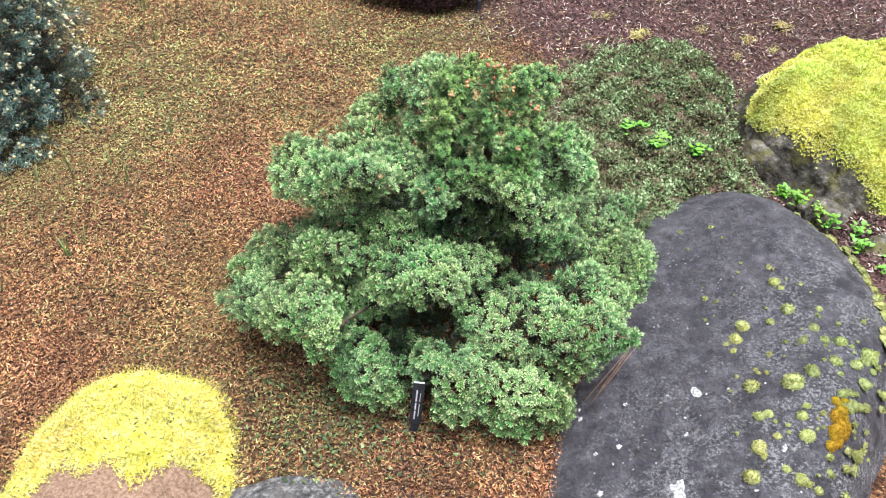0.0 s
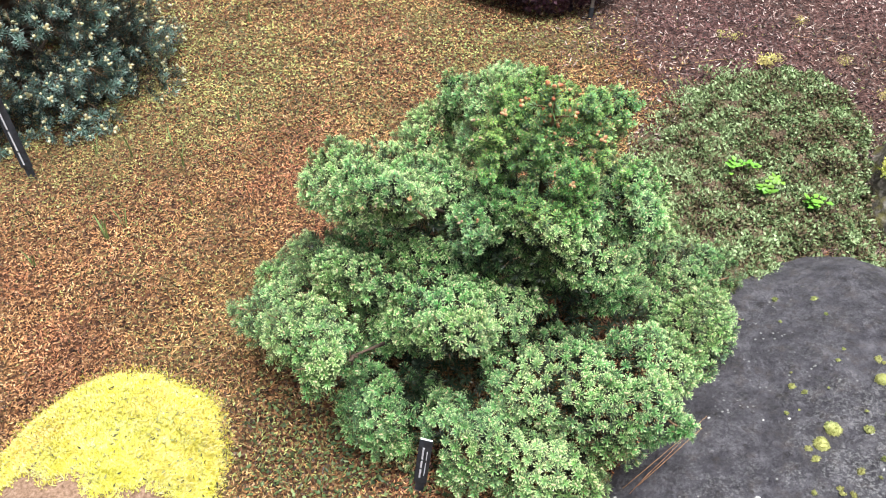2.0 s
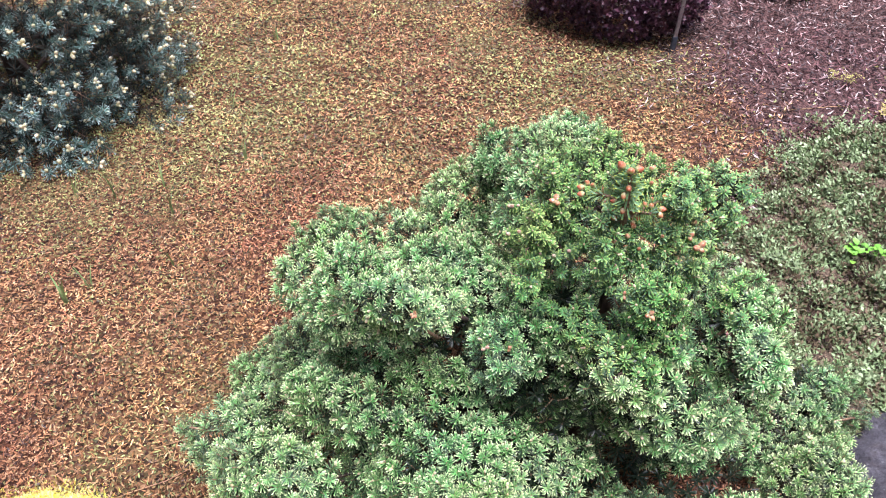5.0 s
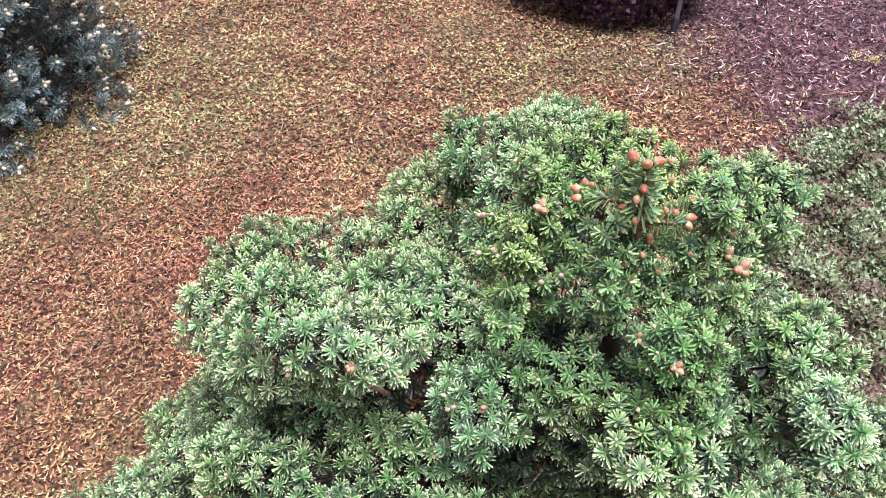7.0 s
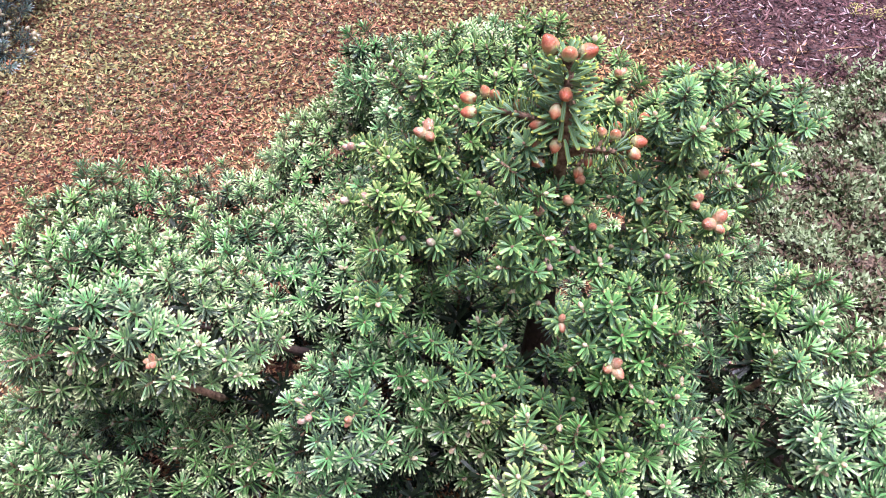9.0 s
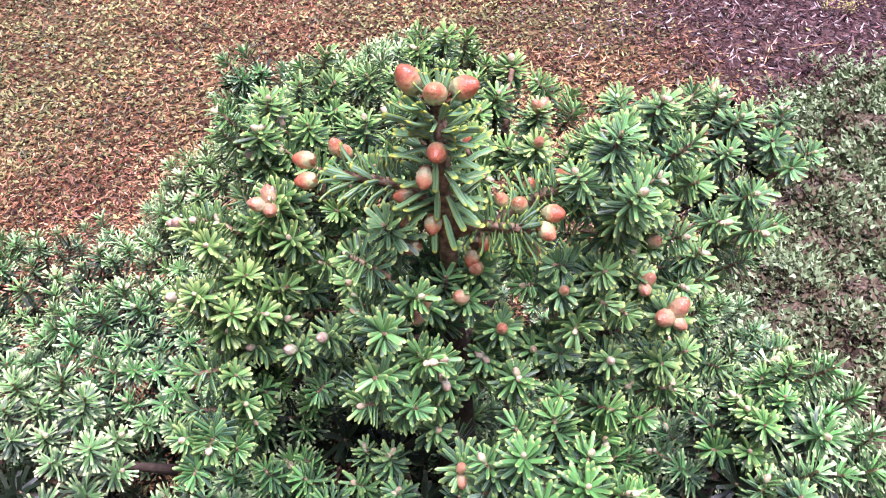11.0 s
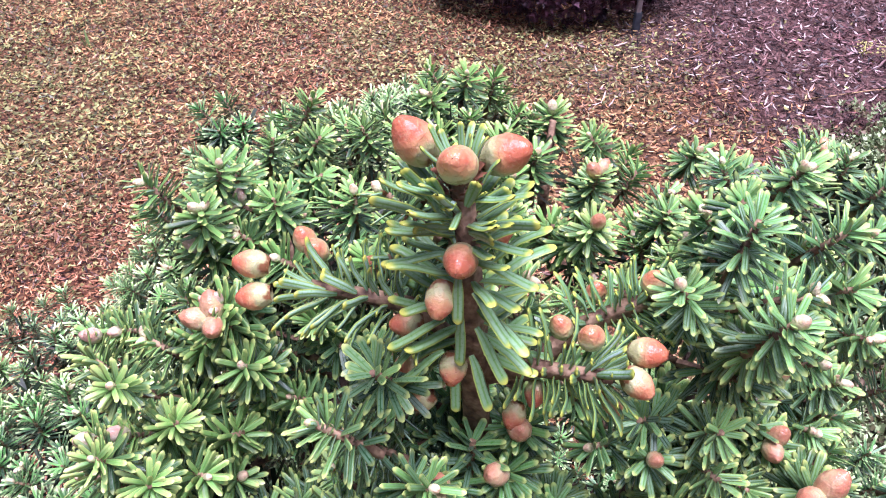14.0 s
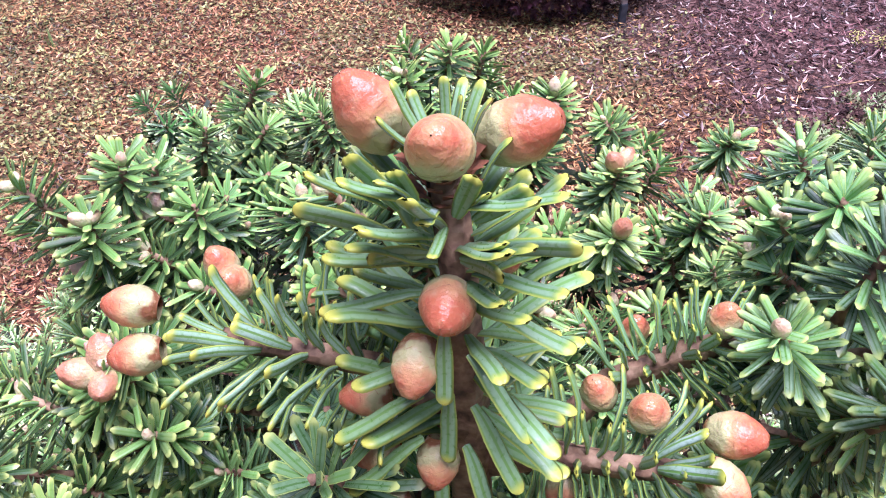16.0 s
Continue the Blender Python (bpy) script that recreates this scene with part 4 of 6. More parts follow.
UPPER = [(-0.146, 1.953, 0.492, 0.057, 0.039, 0.097), (-0.021, 2.082, 0.474, 0.107, 0.103, 0.069), (0.134, 1.594, 0.470, 0.135, 0.077, 0.094), (0.304, 1.663, 0.462, 0.067, 0.079, 0.112),
        (-0.183, 1.583, 0.462, 0.073, 0.075, 0.062), (-0.065, 1.986, 0.450, 0.072, 0.145, 0.106), (0.024, 1.642, 0.446, 0.097, 0.048, 0.087), (-0.294, 1.596, 0.438, 0.078, 0.115, 0.070),
        (-0.028, 1.554, 0.429, 0.061, 0.086, 0.066), (-0.401, 1.670, 0.428, 0.061, 0.127, 0.058), (0.219, 1.523, 0.401, 0.107, 0.045, 0.092), (-0.159, 1.727, 0.386, 0.148, 0.095, 0.083),
        (0.256, 1.771, 0.384, 0.091, 0.105, 0.105), (-0.321, 1.800, 0.357, 0.170, 0.137, 0.048), (-0.219, 1.976, 0.344, 0.088, 0.156, 0.105)]
MIDDLE = [(-0.031, 1.333, 0.309, 0.081, 0.063, 0.062), (-0.257, 1.468, 0.297, 0.136, 0.065, 0.071), (0.045, 1.682, 0.294, 0.170, 0.157, 0.161), (-0.069, 1.412, 0.285, 0.132, 0.106, 0.070),
        (-0.260, 1.630, 0.275, 0.120, 0.080, 0.070), (-0.127, 1.555, 0.267, 0.112, 0.054, 0.124), (-0.290, 1.238, 0.261, 0.044, 0.053, 0.064), (-0.124, 1.500, 0.260, 0.095, 0.090, 0.076),
        (0.050, 1.463, 0.259, 0.115, 0.093, 0.068), (0.278, 1.891, 0.227, 0.168, 0.122, 0.115), (-0.347, 1.340, 0.218, 0.110, 0.080, 0.114), (-0.417, 1.633, 0.214, 0.071, 0.094, 0.077),
        (0.274, 1.687, 0.195, 0.113, 0.108, 0.099), (-0.377, 1.527, 0.188, 0.097, 0.088, 0.067), (-0.040, 1.580, 0.180, 0.170, 0.110, 0.110)]
LOWER = [(0.398, 1.341, 0.174, 0.088, 0.090, 0.071), (0.197, 1.398, 0.172, 0.171, 0.153, 0.059), (-0.459, 1.444, 0.155, 0.147, 0.103, 0.073), (0.403, 1.478, 0.154, 0.122, 0.108, 0.082),
        (-0.200, 1.490, 0.150, 0.130, 0.105, 0.085), (0.000, 1.990, 0.150, 0.300, 0.170, 0.170), (0.321, 1.317, 0.148, 0.099, 0.106, 0.098), (0.529, 1.674, 0.102, 0.089, 0.119, 0.087),
        (0.493, 1.907, 0.081, 0.151, 0.103, 0.089), (0.040, 1.252, 0.063, 0.155, 0.116, 0.116), (0.458, 1.842, 0.061, 0.154, 0.143, 0.065), (-0.525, 1.652, 0.055, 0.097, 0.166, 0.094),
        (-0.162, 1.315, 0.049, 0.139, 0.118, 0.097), (0.216, 1.233, 0.036, 0.130, 0.113, 0.107)]
REAR = [(-0.105, 1.935, 0.530, 0.070, 0.060, 0.048), (-0.030, 2.030, 0.500, 0.075, 0.065, 0.052), (-0.030, 1.900, 0.560, 0.070, 0.070, 0.050)]
BOUGHS = TOP + UPPER + MIDDLE + LOWER + REAR
# short sprays that stand out of the pads
SPRAYS = [(0.287, 1.768, 0.655), (0.250, 1.826, 0.656), (-0.025, 2.108, 0.530), (-0.090, 2.130, 0.500), (-0.155, 1.960, 0.548), (0.066, 1.830, 0.668), (0.115, 1.824, 0.664), (-0.570, 1.420, 0.195),
          (0.600, 1.630, 0.135), (0.610, 1.860, 0.115), (0.515, 1.470, 0.170), (0.465, 1.270, 0.215), (-0.320, 1.215, 0.275), (0.345, 1.655, 0.520), (0.300, 1.615, 0.535), (-0.430, 1.610, 0.460), (-0.440, 1.690, 0.468), (-0.150, 1.490, 0.530), (0.145, 1.800, 0.668), (0.020, 1.700, 0.672)]

fir = thing("dwarf_fir", (0.10, 1.65, 0.0))
tagged(fir, "dense dwarf fir with blunt blue-green needles and orange buds", "conifer")
rng = np.random.default_rng(21)

# trunk and boughs
trunk_line = [(0.10, 1.68, -0.06), (0.09, 1.67, 0.15), (0.11, 1.66, 0.35), (0.115, 1.645, 0.55), (0.116, 1.628, 0.66)]
V, Q, T, uv = tube(trunk_line, [0.032, 0.026, 0.018, 0.009, 0.0045], 10)
part("trunk", Acc().add(V, Q, T, uv).mesh("trunk", [trunk_bark]), fir, "brown scaly trunk")
BOUGH_AT = np.array(BOUGHS)
for n_, (x, y, z, rx, ry, rz) in enumerate(BOUGHS):
    h = max(0.05, min(0.6, z * 0.7))
    f = h / 0.66
    start = np.array([0.10 + 0.02 * f, 1.68 - 0.05 * f, h])
    end = np.array([x, y, z])
    end[1:] += np.array([0.35 * ry, -0.35 * rz])
    end = end + 0.12 * (start - end)
    mid = (start + end) / 2 + np.array([0, 0.08, -0.08])
    a = Acc()
    f = np.linspace(0, 1, 15)[:, None]
    line = (1 - f) ** 2 * start + 2 * f * (1 - f) * mid + f * f * end
    wrapped = ((((line[:, None] - BOUGH_AT[None, :, :3]) / BOUGH_AT[None, :, 3:]) ** 2).sum(2) < 0.6).any(1)
    first_in = 14 - int(np.argmin(wrapped[::-1])) + 1 if not wrapped.all() else 0
    line = line[min(first_in, 12):]
    V, Q, T, uv = tube(line, list(np.linspace(0.0050, 0.0022, len(line))), 6)
    a.add(V, Q, T, uv)
    for q in range(5):
        u = unit(rng.normal(size=3) * np.array([1, 1, 0.6]) + 0.6 * unit(end - start))
        tip = end + u * np.array([rx, ry, rz]) * 0.36
        V, Q, T, uv = tube([end, (end + tip) / 2 + (0, 0, -0.004), tip], [0.004, 0.003, 0.0018], 5)
        a.add(V, Q, T, uv)
    part("branch", a.mesh("branch", [trunk_bark]), fir)

for s in SPRAYS:
    s = np.array(s)
    root = s + 0.055 * unit(np.array([0.08, 1.72, 0.20]) - s) - np.array([0, 0, 0.02])
    V, Q, T, uv = tube([root, (root + s) / 2 - (0, 0, 0.004), s], [0.0035, 0.003, 0.002], 5)
    part("branch", Acc().add(V, Q, T, uv).mesh("branch", [twig_bark]), fir)

# leafy shoots all over the pads
PADS = BOUGHS + [(*s, 0.024, 0.024, 0.022) for s in SPRAYS]
P, N, _ = crown_points(PADS, 0.0188, rng, 140000, -0.22, 0.0, 0.027, 13.0, -0.42)
outward = unit(P - np.array([0.10, 1.66, 0.25]))
open_side = N @ np.array([0.05, -0.74, 0.67]) > -0.12
P, N, outward = P[open_side], N[open_side], outward[open_side]
D = unit(0.80 * N + 0.25 * outward + np.array([0, -0.06, 0.30]) + rng.normal(0, 0.17, P.shape))
# inner filler shoots, coloured dark to stand for shade between the boughs
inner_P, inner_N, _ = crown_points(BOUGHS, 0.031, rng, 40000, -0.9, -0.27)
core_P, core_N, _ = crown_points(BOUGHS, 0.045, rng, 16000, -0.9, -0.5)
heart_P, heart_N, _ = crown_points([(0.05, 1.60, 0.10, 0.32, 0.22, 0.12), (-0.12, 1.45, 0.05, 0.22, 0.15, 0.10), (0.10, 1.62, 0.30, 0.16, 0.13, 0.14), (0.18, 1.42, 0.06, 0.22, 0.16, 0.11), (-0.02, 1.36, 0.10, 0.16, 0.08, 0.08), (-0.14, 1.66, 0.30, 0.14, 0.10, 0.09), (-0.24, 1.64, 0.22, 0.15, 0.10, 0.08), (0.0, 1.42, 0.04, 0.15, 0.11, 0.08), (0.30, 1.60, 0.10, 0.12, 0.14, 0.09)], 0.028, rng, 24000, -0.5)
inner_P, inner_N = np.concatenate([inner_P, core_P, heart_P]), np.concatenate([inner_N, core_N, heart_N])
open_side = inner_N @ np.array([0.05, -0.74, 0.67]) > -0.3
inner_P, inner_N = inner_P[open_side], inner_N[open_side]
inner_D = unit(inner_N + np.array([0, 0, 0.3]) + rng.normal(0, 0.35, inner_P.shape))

# the hollows between the lower boughs: shoots left out, so the darkened filler shows
HOLLOWS = [(-0.020, 1.300, 0.205, 0.050, 0.066, 0.034), (0.160, 1.440, 0.270, 0.050, 0.050, 0.030), (-0.170, 1.400, 0.215, 0.032, 0.060, 0.036)]
for h in HOLLOWS:
    out_P = (((P - np.array(h[:3])) / np.array(h[3:])) ** 2).sum(1) > 1
    out_I = (((inner_P - np.array(h[:3])) / np.array(h[3:])) ** 2).sum(1) > 0.9
    P, D, inner_P, inner_D = P[out_P], D[out_P], inner_P[out_I], inner_D[out_I]

# keep a little room for the leader and its side shoots
for (x0, y0, z0), (x1, y1, z1), r_ in (((0.117, 1.616, 0.705), (0.116, 1.616, 0.80), 0.036), ((0.110, 1.620, 0.708), (0.055, 1.618, 0.722), 0.030), ((0.125, 1.618, 0.700), (0.166, 1.615, 0.708), 0.026), ((0.150, 1.656, 0.690), (0.175, 1.656, 0.704), 0.022), ((0.12, 1.56, 0.73), (0.15, 1.50, 0.80), 0.05)):
    a_, b_ = np.array([x0, y0, z0]), np.array([x1, y1, z1])
    f = np.clip(((P - a_) @ (b_ - a_)) / ((b_ - a_) @ (b_ - a_)), 0, 1)[:, None]
    clear = np.linalg.norm(P - a_ - f * (b_ - a_), axis=1) > r_
    P, D = P[clear], D[clear]

# and for the plant label
P, D = (v[~((np.abs(P[:, 0] + 0.060) < 0.036) & (P[:, 1] < 1.205) & (P[:, 2] < 0.17))] for v in (P, D))
inner_P, inner_D = (v[~((np.abs(inner_P[:, 0] + 0.060) < 0.036) & (inner_P[:, 1] < 1.205) & (inner_P[:, 2] < 0.17))] for v in (inner_P, inner_D))

# shoots below and round the leader that can be told apart: where their buds sit, how many, and how large
TAN = [(0.112, 1.594, 0.666, 2, 9.0), (0.174, 1.624, 0.660, 1, 7.0), (0.227, 1.631, 0.646, 3, 8.2), (0.213, 1.648, 0.649, 2, 8.0), (0.132, 1.614, 0.677, 1, 7.0), (0.146, 1.613, 0.639, 1, 7.5),
       (0.128, 1.606, 0.664, 1, 7.0), (0.214, 1.676, 0.653, 1, 7.5), (0.146, 1.734, 0.669, 1, 6.5), (0.259, 1.751, 0.638, 2, 6.2), (0.284, 1.772, 0.664, 3, 7.0), (0.249, 1.832, 0.662, 2, 6.0),
       (0.144, 1.754, 0.684, 2, 7.0), (0.017, 1.637, 0.679, 3, 7.4), (0.138, 1.548, 0.605, 2, 7.0), (0.176, 1.519, 0.607, 3, 7.5), (-0.151, 1.483, 0.545, 4, 7.0), (-0.011, 1.510, 0.486, 2, 6.5)]
PALE = [(0.028, 1.612, 0.597, 1, 5.6), (0.008, 1.603, 0.603, 1, 4.6), (0.048, 1.611, 0.612, 1, 6.2), (-0.012, 1.605, 0.599, 2, 6.4), (-0.029, 1.624, 0.619, 1, 6.2), (-0.046, 1.623, 0.614, 1, 6.4),
        (-0.040, 1.652, 0.648, 1, 6.0), (-0.051, 1.650, 0.645, 2, 6.0), (0.090, 1.592, 0.624, 2, 5.2), (0.119, 1.594, 0.613, 2, 5.4), (0.136, 1.612, 0.616, 2, 5.0), (0.201, 1.625, 0.614, 1, 6.0),
        (0.000, 1.666, 0.688, 1, 6.0), (-0.002, 1.698, 0.685, 2, 5.6), (-0.047, 1.508, 0.477, 2, 6.0), (-0.223, 1.476, 0.523, 2, 6.2), (-0.060, 1.524, 0.474, 2, 6.0), (0.018, 1.640, 0.683, 3, 5.4)]
PLAIN = [(0.023, 1.640, 0.615, 1, 3.6), (0.059, 1.632, 0.637, 1, 4.2), (0.000, 1.628, 0.639, 1, 3.8), (0.028, 1.633, 0.662, 1, 4.2), (0.174, 1.628, 0.616, 1, 4.2), (0.161, 1.625, 0.614, 1, 3.8), (0.232, 1.758, 0.657, 1, 4.0),
         (0.177, 1.757, 0.667, 0, 4.0), (0.202, 1.693, 0.661, 0, 4.0), (0.225, 1.751, 0.650, 0, 4.0), (0.190, 1.821, 0.659, 1, 4.4), (0.213, 1.801, 0.663, 1, 4.4), (0.322, 1.739, 0.524, 1, 6.0), (0.279, 1.713, 0.522, 0, 4.0),
         (0.229, 1.635, 0.607, 0, 4.0), (-0.024, 1.761, 0.663, 1, 4.0), (0.114, 1.829, 0.672, 1, 5.0), (0.150, 1.509, 0.542, 1, 5.0), (0.176, 1.650, 0.662, 0, 4.0)]
for group_, mat_ in ((TAN, tan_bud), (PALE, white_bud), (PLAIN, pale_bud)):
    for x, y, z, b, mm in group_:
        p_ = np.array([x, y, z])
        clear = np.linalg.norm(P - p_, axis=1) > 0.0165
        P, D = P[clear], D[clear]
        d_ = unit(0.60 * unit(p_ - np.array([0.11, 1.72, 0.52])) + 0.60 * unit(np.array([0.05, -0.72, 0.66])) + rng.normal(0, 0.10, 3))
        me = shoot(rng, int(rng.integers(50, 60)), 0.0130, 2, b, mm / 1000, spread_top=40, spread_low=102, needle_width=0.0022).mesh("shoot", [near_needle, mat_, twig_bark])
        part("shoot", me, fir, "", to_matrix(frames_along(np.array([d_]), rng, [rng.uniform(0.96, 1.08)])[0], p_ - d_ * 0.006))

order = np.argsort(np.linalg.norm((P - np.array([0.13, 1.62, 0.68])) * np.array([1, 1, 1.15]), axis=1))
near, rest = order[:300], order[300:]
fine_kinds = [shoot(rng, 48, 0.0128, 1, b, s, spread_top=36, needle_width=0.0021).mesh("shoot", [near_needle, pale_bud, twig_bark]) for b, s in ((1, 0.0044), (0, 0.0040), (1, 0.0040), (1, 0.0036), (2, 0.0046), (0, 0.003), (0, 0.003))]
R = frames_along(D[near], rng, rng.uniform(0.85, 1.06, len(near)))
for n_ in range(len(near)):
    part("shoot", fine_kinds[rng.integers(0, 7)], fir, "", to_matrix(R[n_], P[near[n_]]))

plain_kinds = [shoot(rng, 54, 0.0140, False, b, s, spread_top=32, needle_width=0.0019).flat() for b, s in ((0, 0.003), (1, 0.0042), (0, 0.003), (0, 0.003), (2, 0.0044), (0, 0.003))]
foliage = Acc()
# pale shoots on the clumps' crests; shade in the folds painted as darker shoots
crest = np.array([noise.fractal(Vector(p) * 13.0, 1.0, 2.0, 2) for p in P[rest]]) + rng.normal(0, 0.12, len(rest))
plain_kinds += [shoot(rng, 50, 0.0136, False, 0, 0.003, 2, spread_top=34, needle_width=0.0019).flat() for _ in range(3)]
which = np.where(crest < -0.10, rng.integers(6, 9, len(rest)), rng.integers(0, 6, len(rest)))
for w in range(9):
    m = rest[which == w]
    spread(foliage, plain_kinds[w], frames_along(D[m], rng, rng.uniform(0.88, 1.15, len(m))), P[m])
# near-black filler: the crown's inner shade is in its colour
shaded_filler = shoot(rng, 26, 0.0160, False, 0, 0.003, 6, flat=False, needle_width=0.0030).flat()
shaded_filler = (*shaded_filler[:4], np.where(shaded_filler[4] == 0, 3, shaded_filler[4]), shaded_filler[5])
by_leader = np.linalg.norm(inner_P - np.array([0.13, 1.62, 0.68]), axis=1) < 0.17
spread(foliage, shaded_filler, frames_along(inner_D[~by_leader], rng, rng.uniform(0.9, 1.3, (~by_leader).sum())), inner_P[~by_leader])
# finer filler by the leader, darkened by three steps of painted shade
dim_kind = shoot(rng, 44, 0.0130, 1, 0, 0.003, 3, spread_top=36, needle_width=0.0022).flat()
dim_kind = (*dim_kind[:4], np.where(dim_kind[4] == 0, 4, dim_kind[4]), dim_kind[5])
spread(foliage, dim_kind, frames_along(inner_D[by_leader], rng, rng.uniform(0.85, 1.1, by_leader.sum())), inner_P[by_leader])
tagged(part("foliage", foliage.mesh("foliage", [fir_needle, pale_bud, twig_bark, shaded_needle, near_needle], smooth=False), fir, "dense short blue-green needle rosettes"), kind="stuff")

# the leader: an upright shoot with fat buds, and its side shoots


def leafy_stem(points, radii, label):
    V, Q, T, uv = tube(points, radii, 12)
    V = V + rng.normal(0, 0.00035, V.shape)
    return part("stem", Acc().add(V, Q, T, uv).mesh("stem", [twig_bark]), fir, label)


leader = leafy_stem([(0.118, 1.626, 0.640), (0.118, 1.620, 0.690), (0.1175, 1.6185, 0.715), (0.117, 1.6180, 0.740), (0.1155, 1.6195, 0.758)], [0.0046, 0.0042, 0.0038, 0.0031, 0.0026], "upright light brown leader stem")
side_left = leafy_stem([(0.116, 1.620, 0.700), (0.100, 1.622, 0.712), (0.083, 1.622, 0.714), (0.068, 1.622, 0.714)], [0.0026, 0.0022, 0.0020, 0.0018], "light brown side shoot")
side_right = leafy_stem([(0.120, 1.621, 0.690), (0.134, 1.619, 0.698), (0.147, 1.618, 0.699), (0.157, 1.618, 0.700)], [0.0028, 0.0026, 0.0022, 0.0018], "light brown side shoot")
side_rear = leafy_stem([(0.125, 1.640, 0.665), (0.145, 1.655, 0.682), (0.160, 1.656, 0.692), (0.170, 1.657, 0.698)], [0.0032, 0.0030, 0.0027, 0.0022], "light brown side shoot")


def bud_shape(seed, sides=30, rows=24):
    """A fat bud along +z: overlapping scales in offset rows; u holds how far a place lies behind its scale's edge."""
    V, uv = [], []
    for i in range(rows + 1):
        s = 1 - (1 - i / rows) ** 1.25
        r = 0.0040 * (math.sin(math.pi * (0.15 + 0.80 * s)) ** 0.75 if i < rows else 0.03)
        for q in range(sides):
            az = q * 2 * math.pi / sides
            turn = az / (2 * math.pi) * 4 + seed * 0.37
            row = s * 4.2 - 0.42 * abs(math.sin(math.pi * turn + 0.5 * math.pi * math.floor(s * 4.2)))
            saw = row - math.floor(row)
            k_ = 1 + 0.055 * (1 - saw) * (1 - s ** 4) + 0.04 * math.sin(az * 2 + seed) + 0.02 * noise.noise(Vector((math.cos(az) * 2, math.sin(az) * 2, s * 4 + seed)))
            V.append((r * k_ * math.cos(az), r * k_ * math.sin(az), 0.0104 * s))
            uv.append((saw, s))
    j = np.arange(sides)
    Q = np.concatenate([np.stack([i * sides + j, i * sides + (j + 1) % sides, (i + 1) * sides + (j + 1) % sides, (i + 1) * sides + j], 1) for i in range(rows)])
    return Acc().add(np.array(V), Q, None, np.array(uv)).mesh("bud", [leader_bud])


bud_kinds = [bud_shape(s) for s in range(5)]
BUD_CENTRES = []


def fat_buds(stem, rows):
    BUD_CENTRES.extend(np.array(r[:3]) + np.array([0, 0.003, -0.002]) for r in rows)
    for n_, (x, y, z, dx, dy, dz, s) in enumerate(rows):
        d = unit(np.array([dx, dy, dz], float))
        base = np.array([x, y + 0.003, z - 0.002]) - d * 0.0056 * s
        part("bud", bud_kinds[n_ % 5], stem, "plump orange-red bud with a pale green base", to_matrix(basis(d) * s @ np.diag([1, 1, 0.98]), base))


fat_buds(leader, [(0.1017, 1.624, 0.7660, -0.50, -0.10, 0.85, 1.36), (0.1158, 1.612, 0.7672, 0, -0.70, 0.70, 1.15), (0.1264, 1.622, 0.7652, 0.85, -0.20, 0.5, 1.30),
                  (0.1170, 1.607, 0.7420, 0.03, -0.95, 0.10, 1.05), (0.1120, 1.605, 0.7300, -0.05, -0.75, -0.5, 1.0), (0.0998, 1.6113, 0.7146, -1, -0.35, 0.0, 0.95),
                  (0.1140, 1.607, 0.7035, 0.0, -0.6, -0.8, 0.95), (0.1012, 1.609, 0.7017, -1, -0.4, 0.05, 0.95), (0.1220, 1.635, 0.7310, 0.8, 0.2, 0.5, 0.85), (0.1035, 1.607, 0.6891, -0.85, -0.4, -0.3, 0.90)])
fat_buds(side_left, [(0.0525, 1.617, 0.7240, -0.95, -0.25, 0.2, 1.05), (0.0544, 1.6115, 0.7165, -0.95, -0.35, -0.05, 1.02), (0.0590, 1.640, 0.7170, -0.2, -0.2, 0.95, 0.95),
                     (0.0680, 1.629, 0.7220, 0.0, -0.6, 0.8, 0.90), (0.0830, 1.636, 0.7130, -0.3, -0.2, 0.9, 0.80)])
fat_buds(side_right, [(0.1500, 1.619, 0.7120, -0.1, -0.45, 0.9, 0.90), (0.1410, 1.627, 0.7070, -0.3, -0.2, 0.9, 0.85), (0.1660, 1.619, 0.7090, 0.9, -0.35, 0.35, 1.05),
                      (0.1640, 1.611, 0.7045, 0.75, -0.6, -0.2, 1.0), (0.1580, 1.618, 0.6880, 0.4, -0.5, -0.75, 0.85), (0.1362, 1.614, 0.6908, -0.1, -0.7, -0.65, 0.80), (0.1303, 1.612, 0.6823, -0.2, -0.6, -0.75, 0.85)])
fat_buds(side_rear, [(0.1490, 1.665, 0.6890, 0.0, -0.2, 1.0, 0.85), (0.1660, 1.652, 0.7070, 0.1, -0.2, 1.0, 0.90), (0.1760, 1.655, 0.7000, 0.9, -0.2, 0.3, 0.75)])

rings = (0, 0.15, 0.35, 0.6, 0.8, 0.9, 0.94, 0.98, 1.0)
blade_kinds = []
for s in range(5):
    V, Q, uv = needle_flat(0.0190 * (0.85 + 0.075 * s), 0.0036, rings, 2)
    V[:, 2] += 0.0006 * np.sin(V[:, 0] * 300 + s)
    blade_kinds.append(Acc().add(V, Q, None, uv).mesh("needle", [leader_needle]))


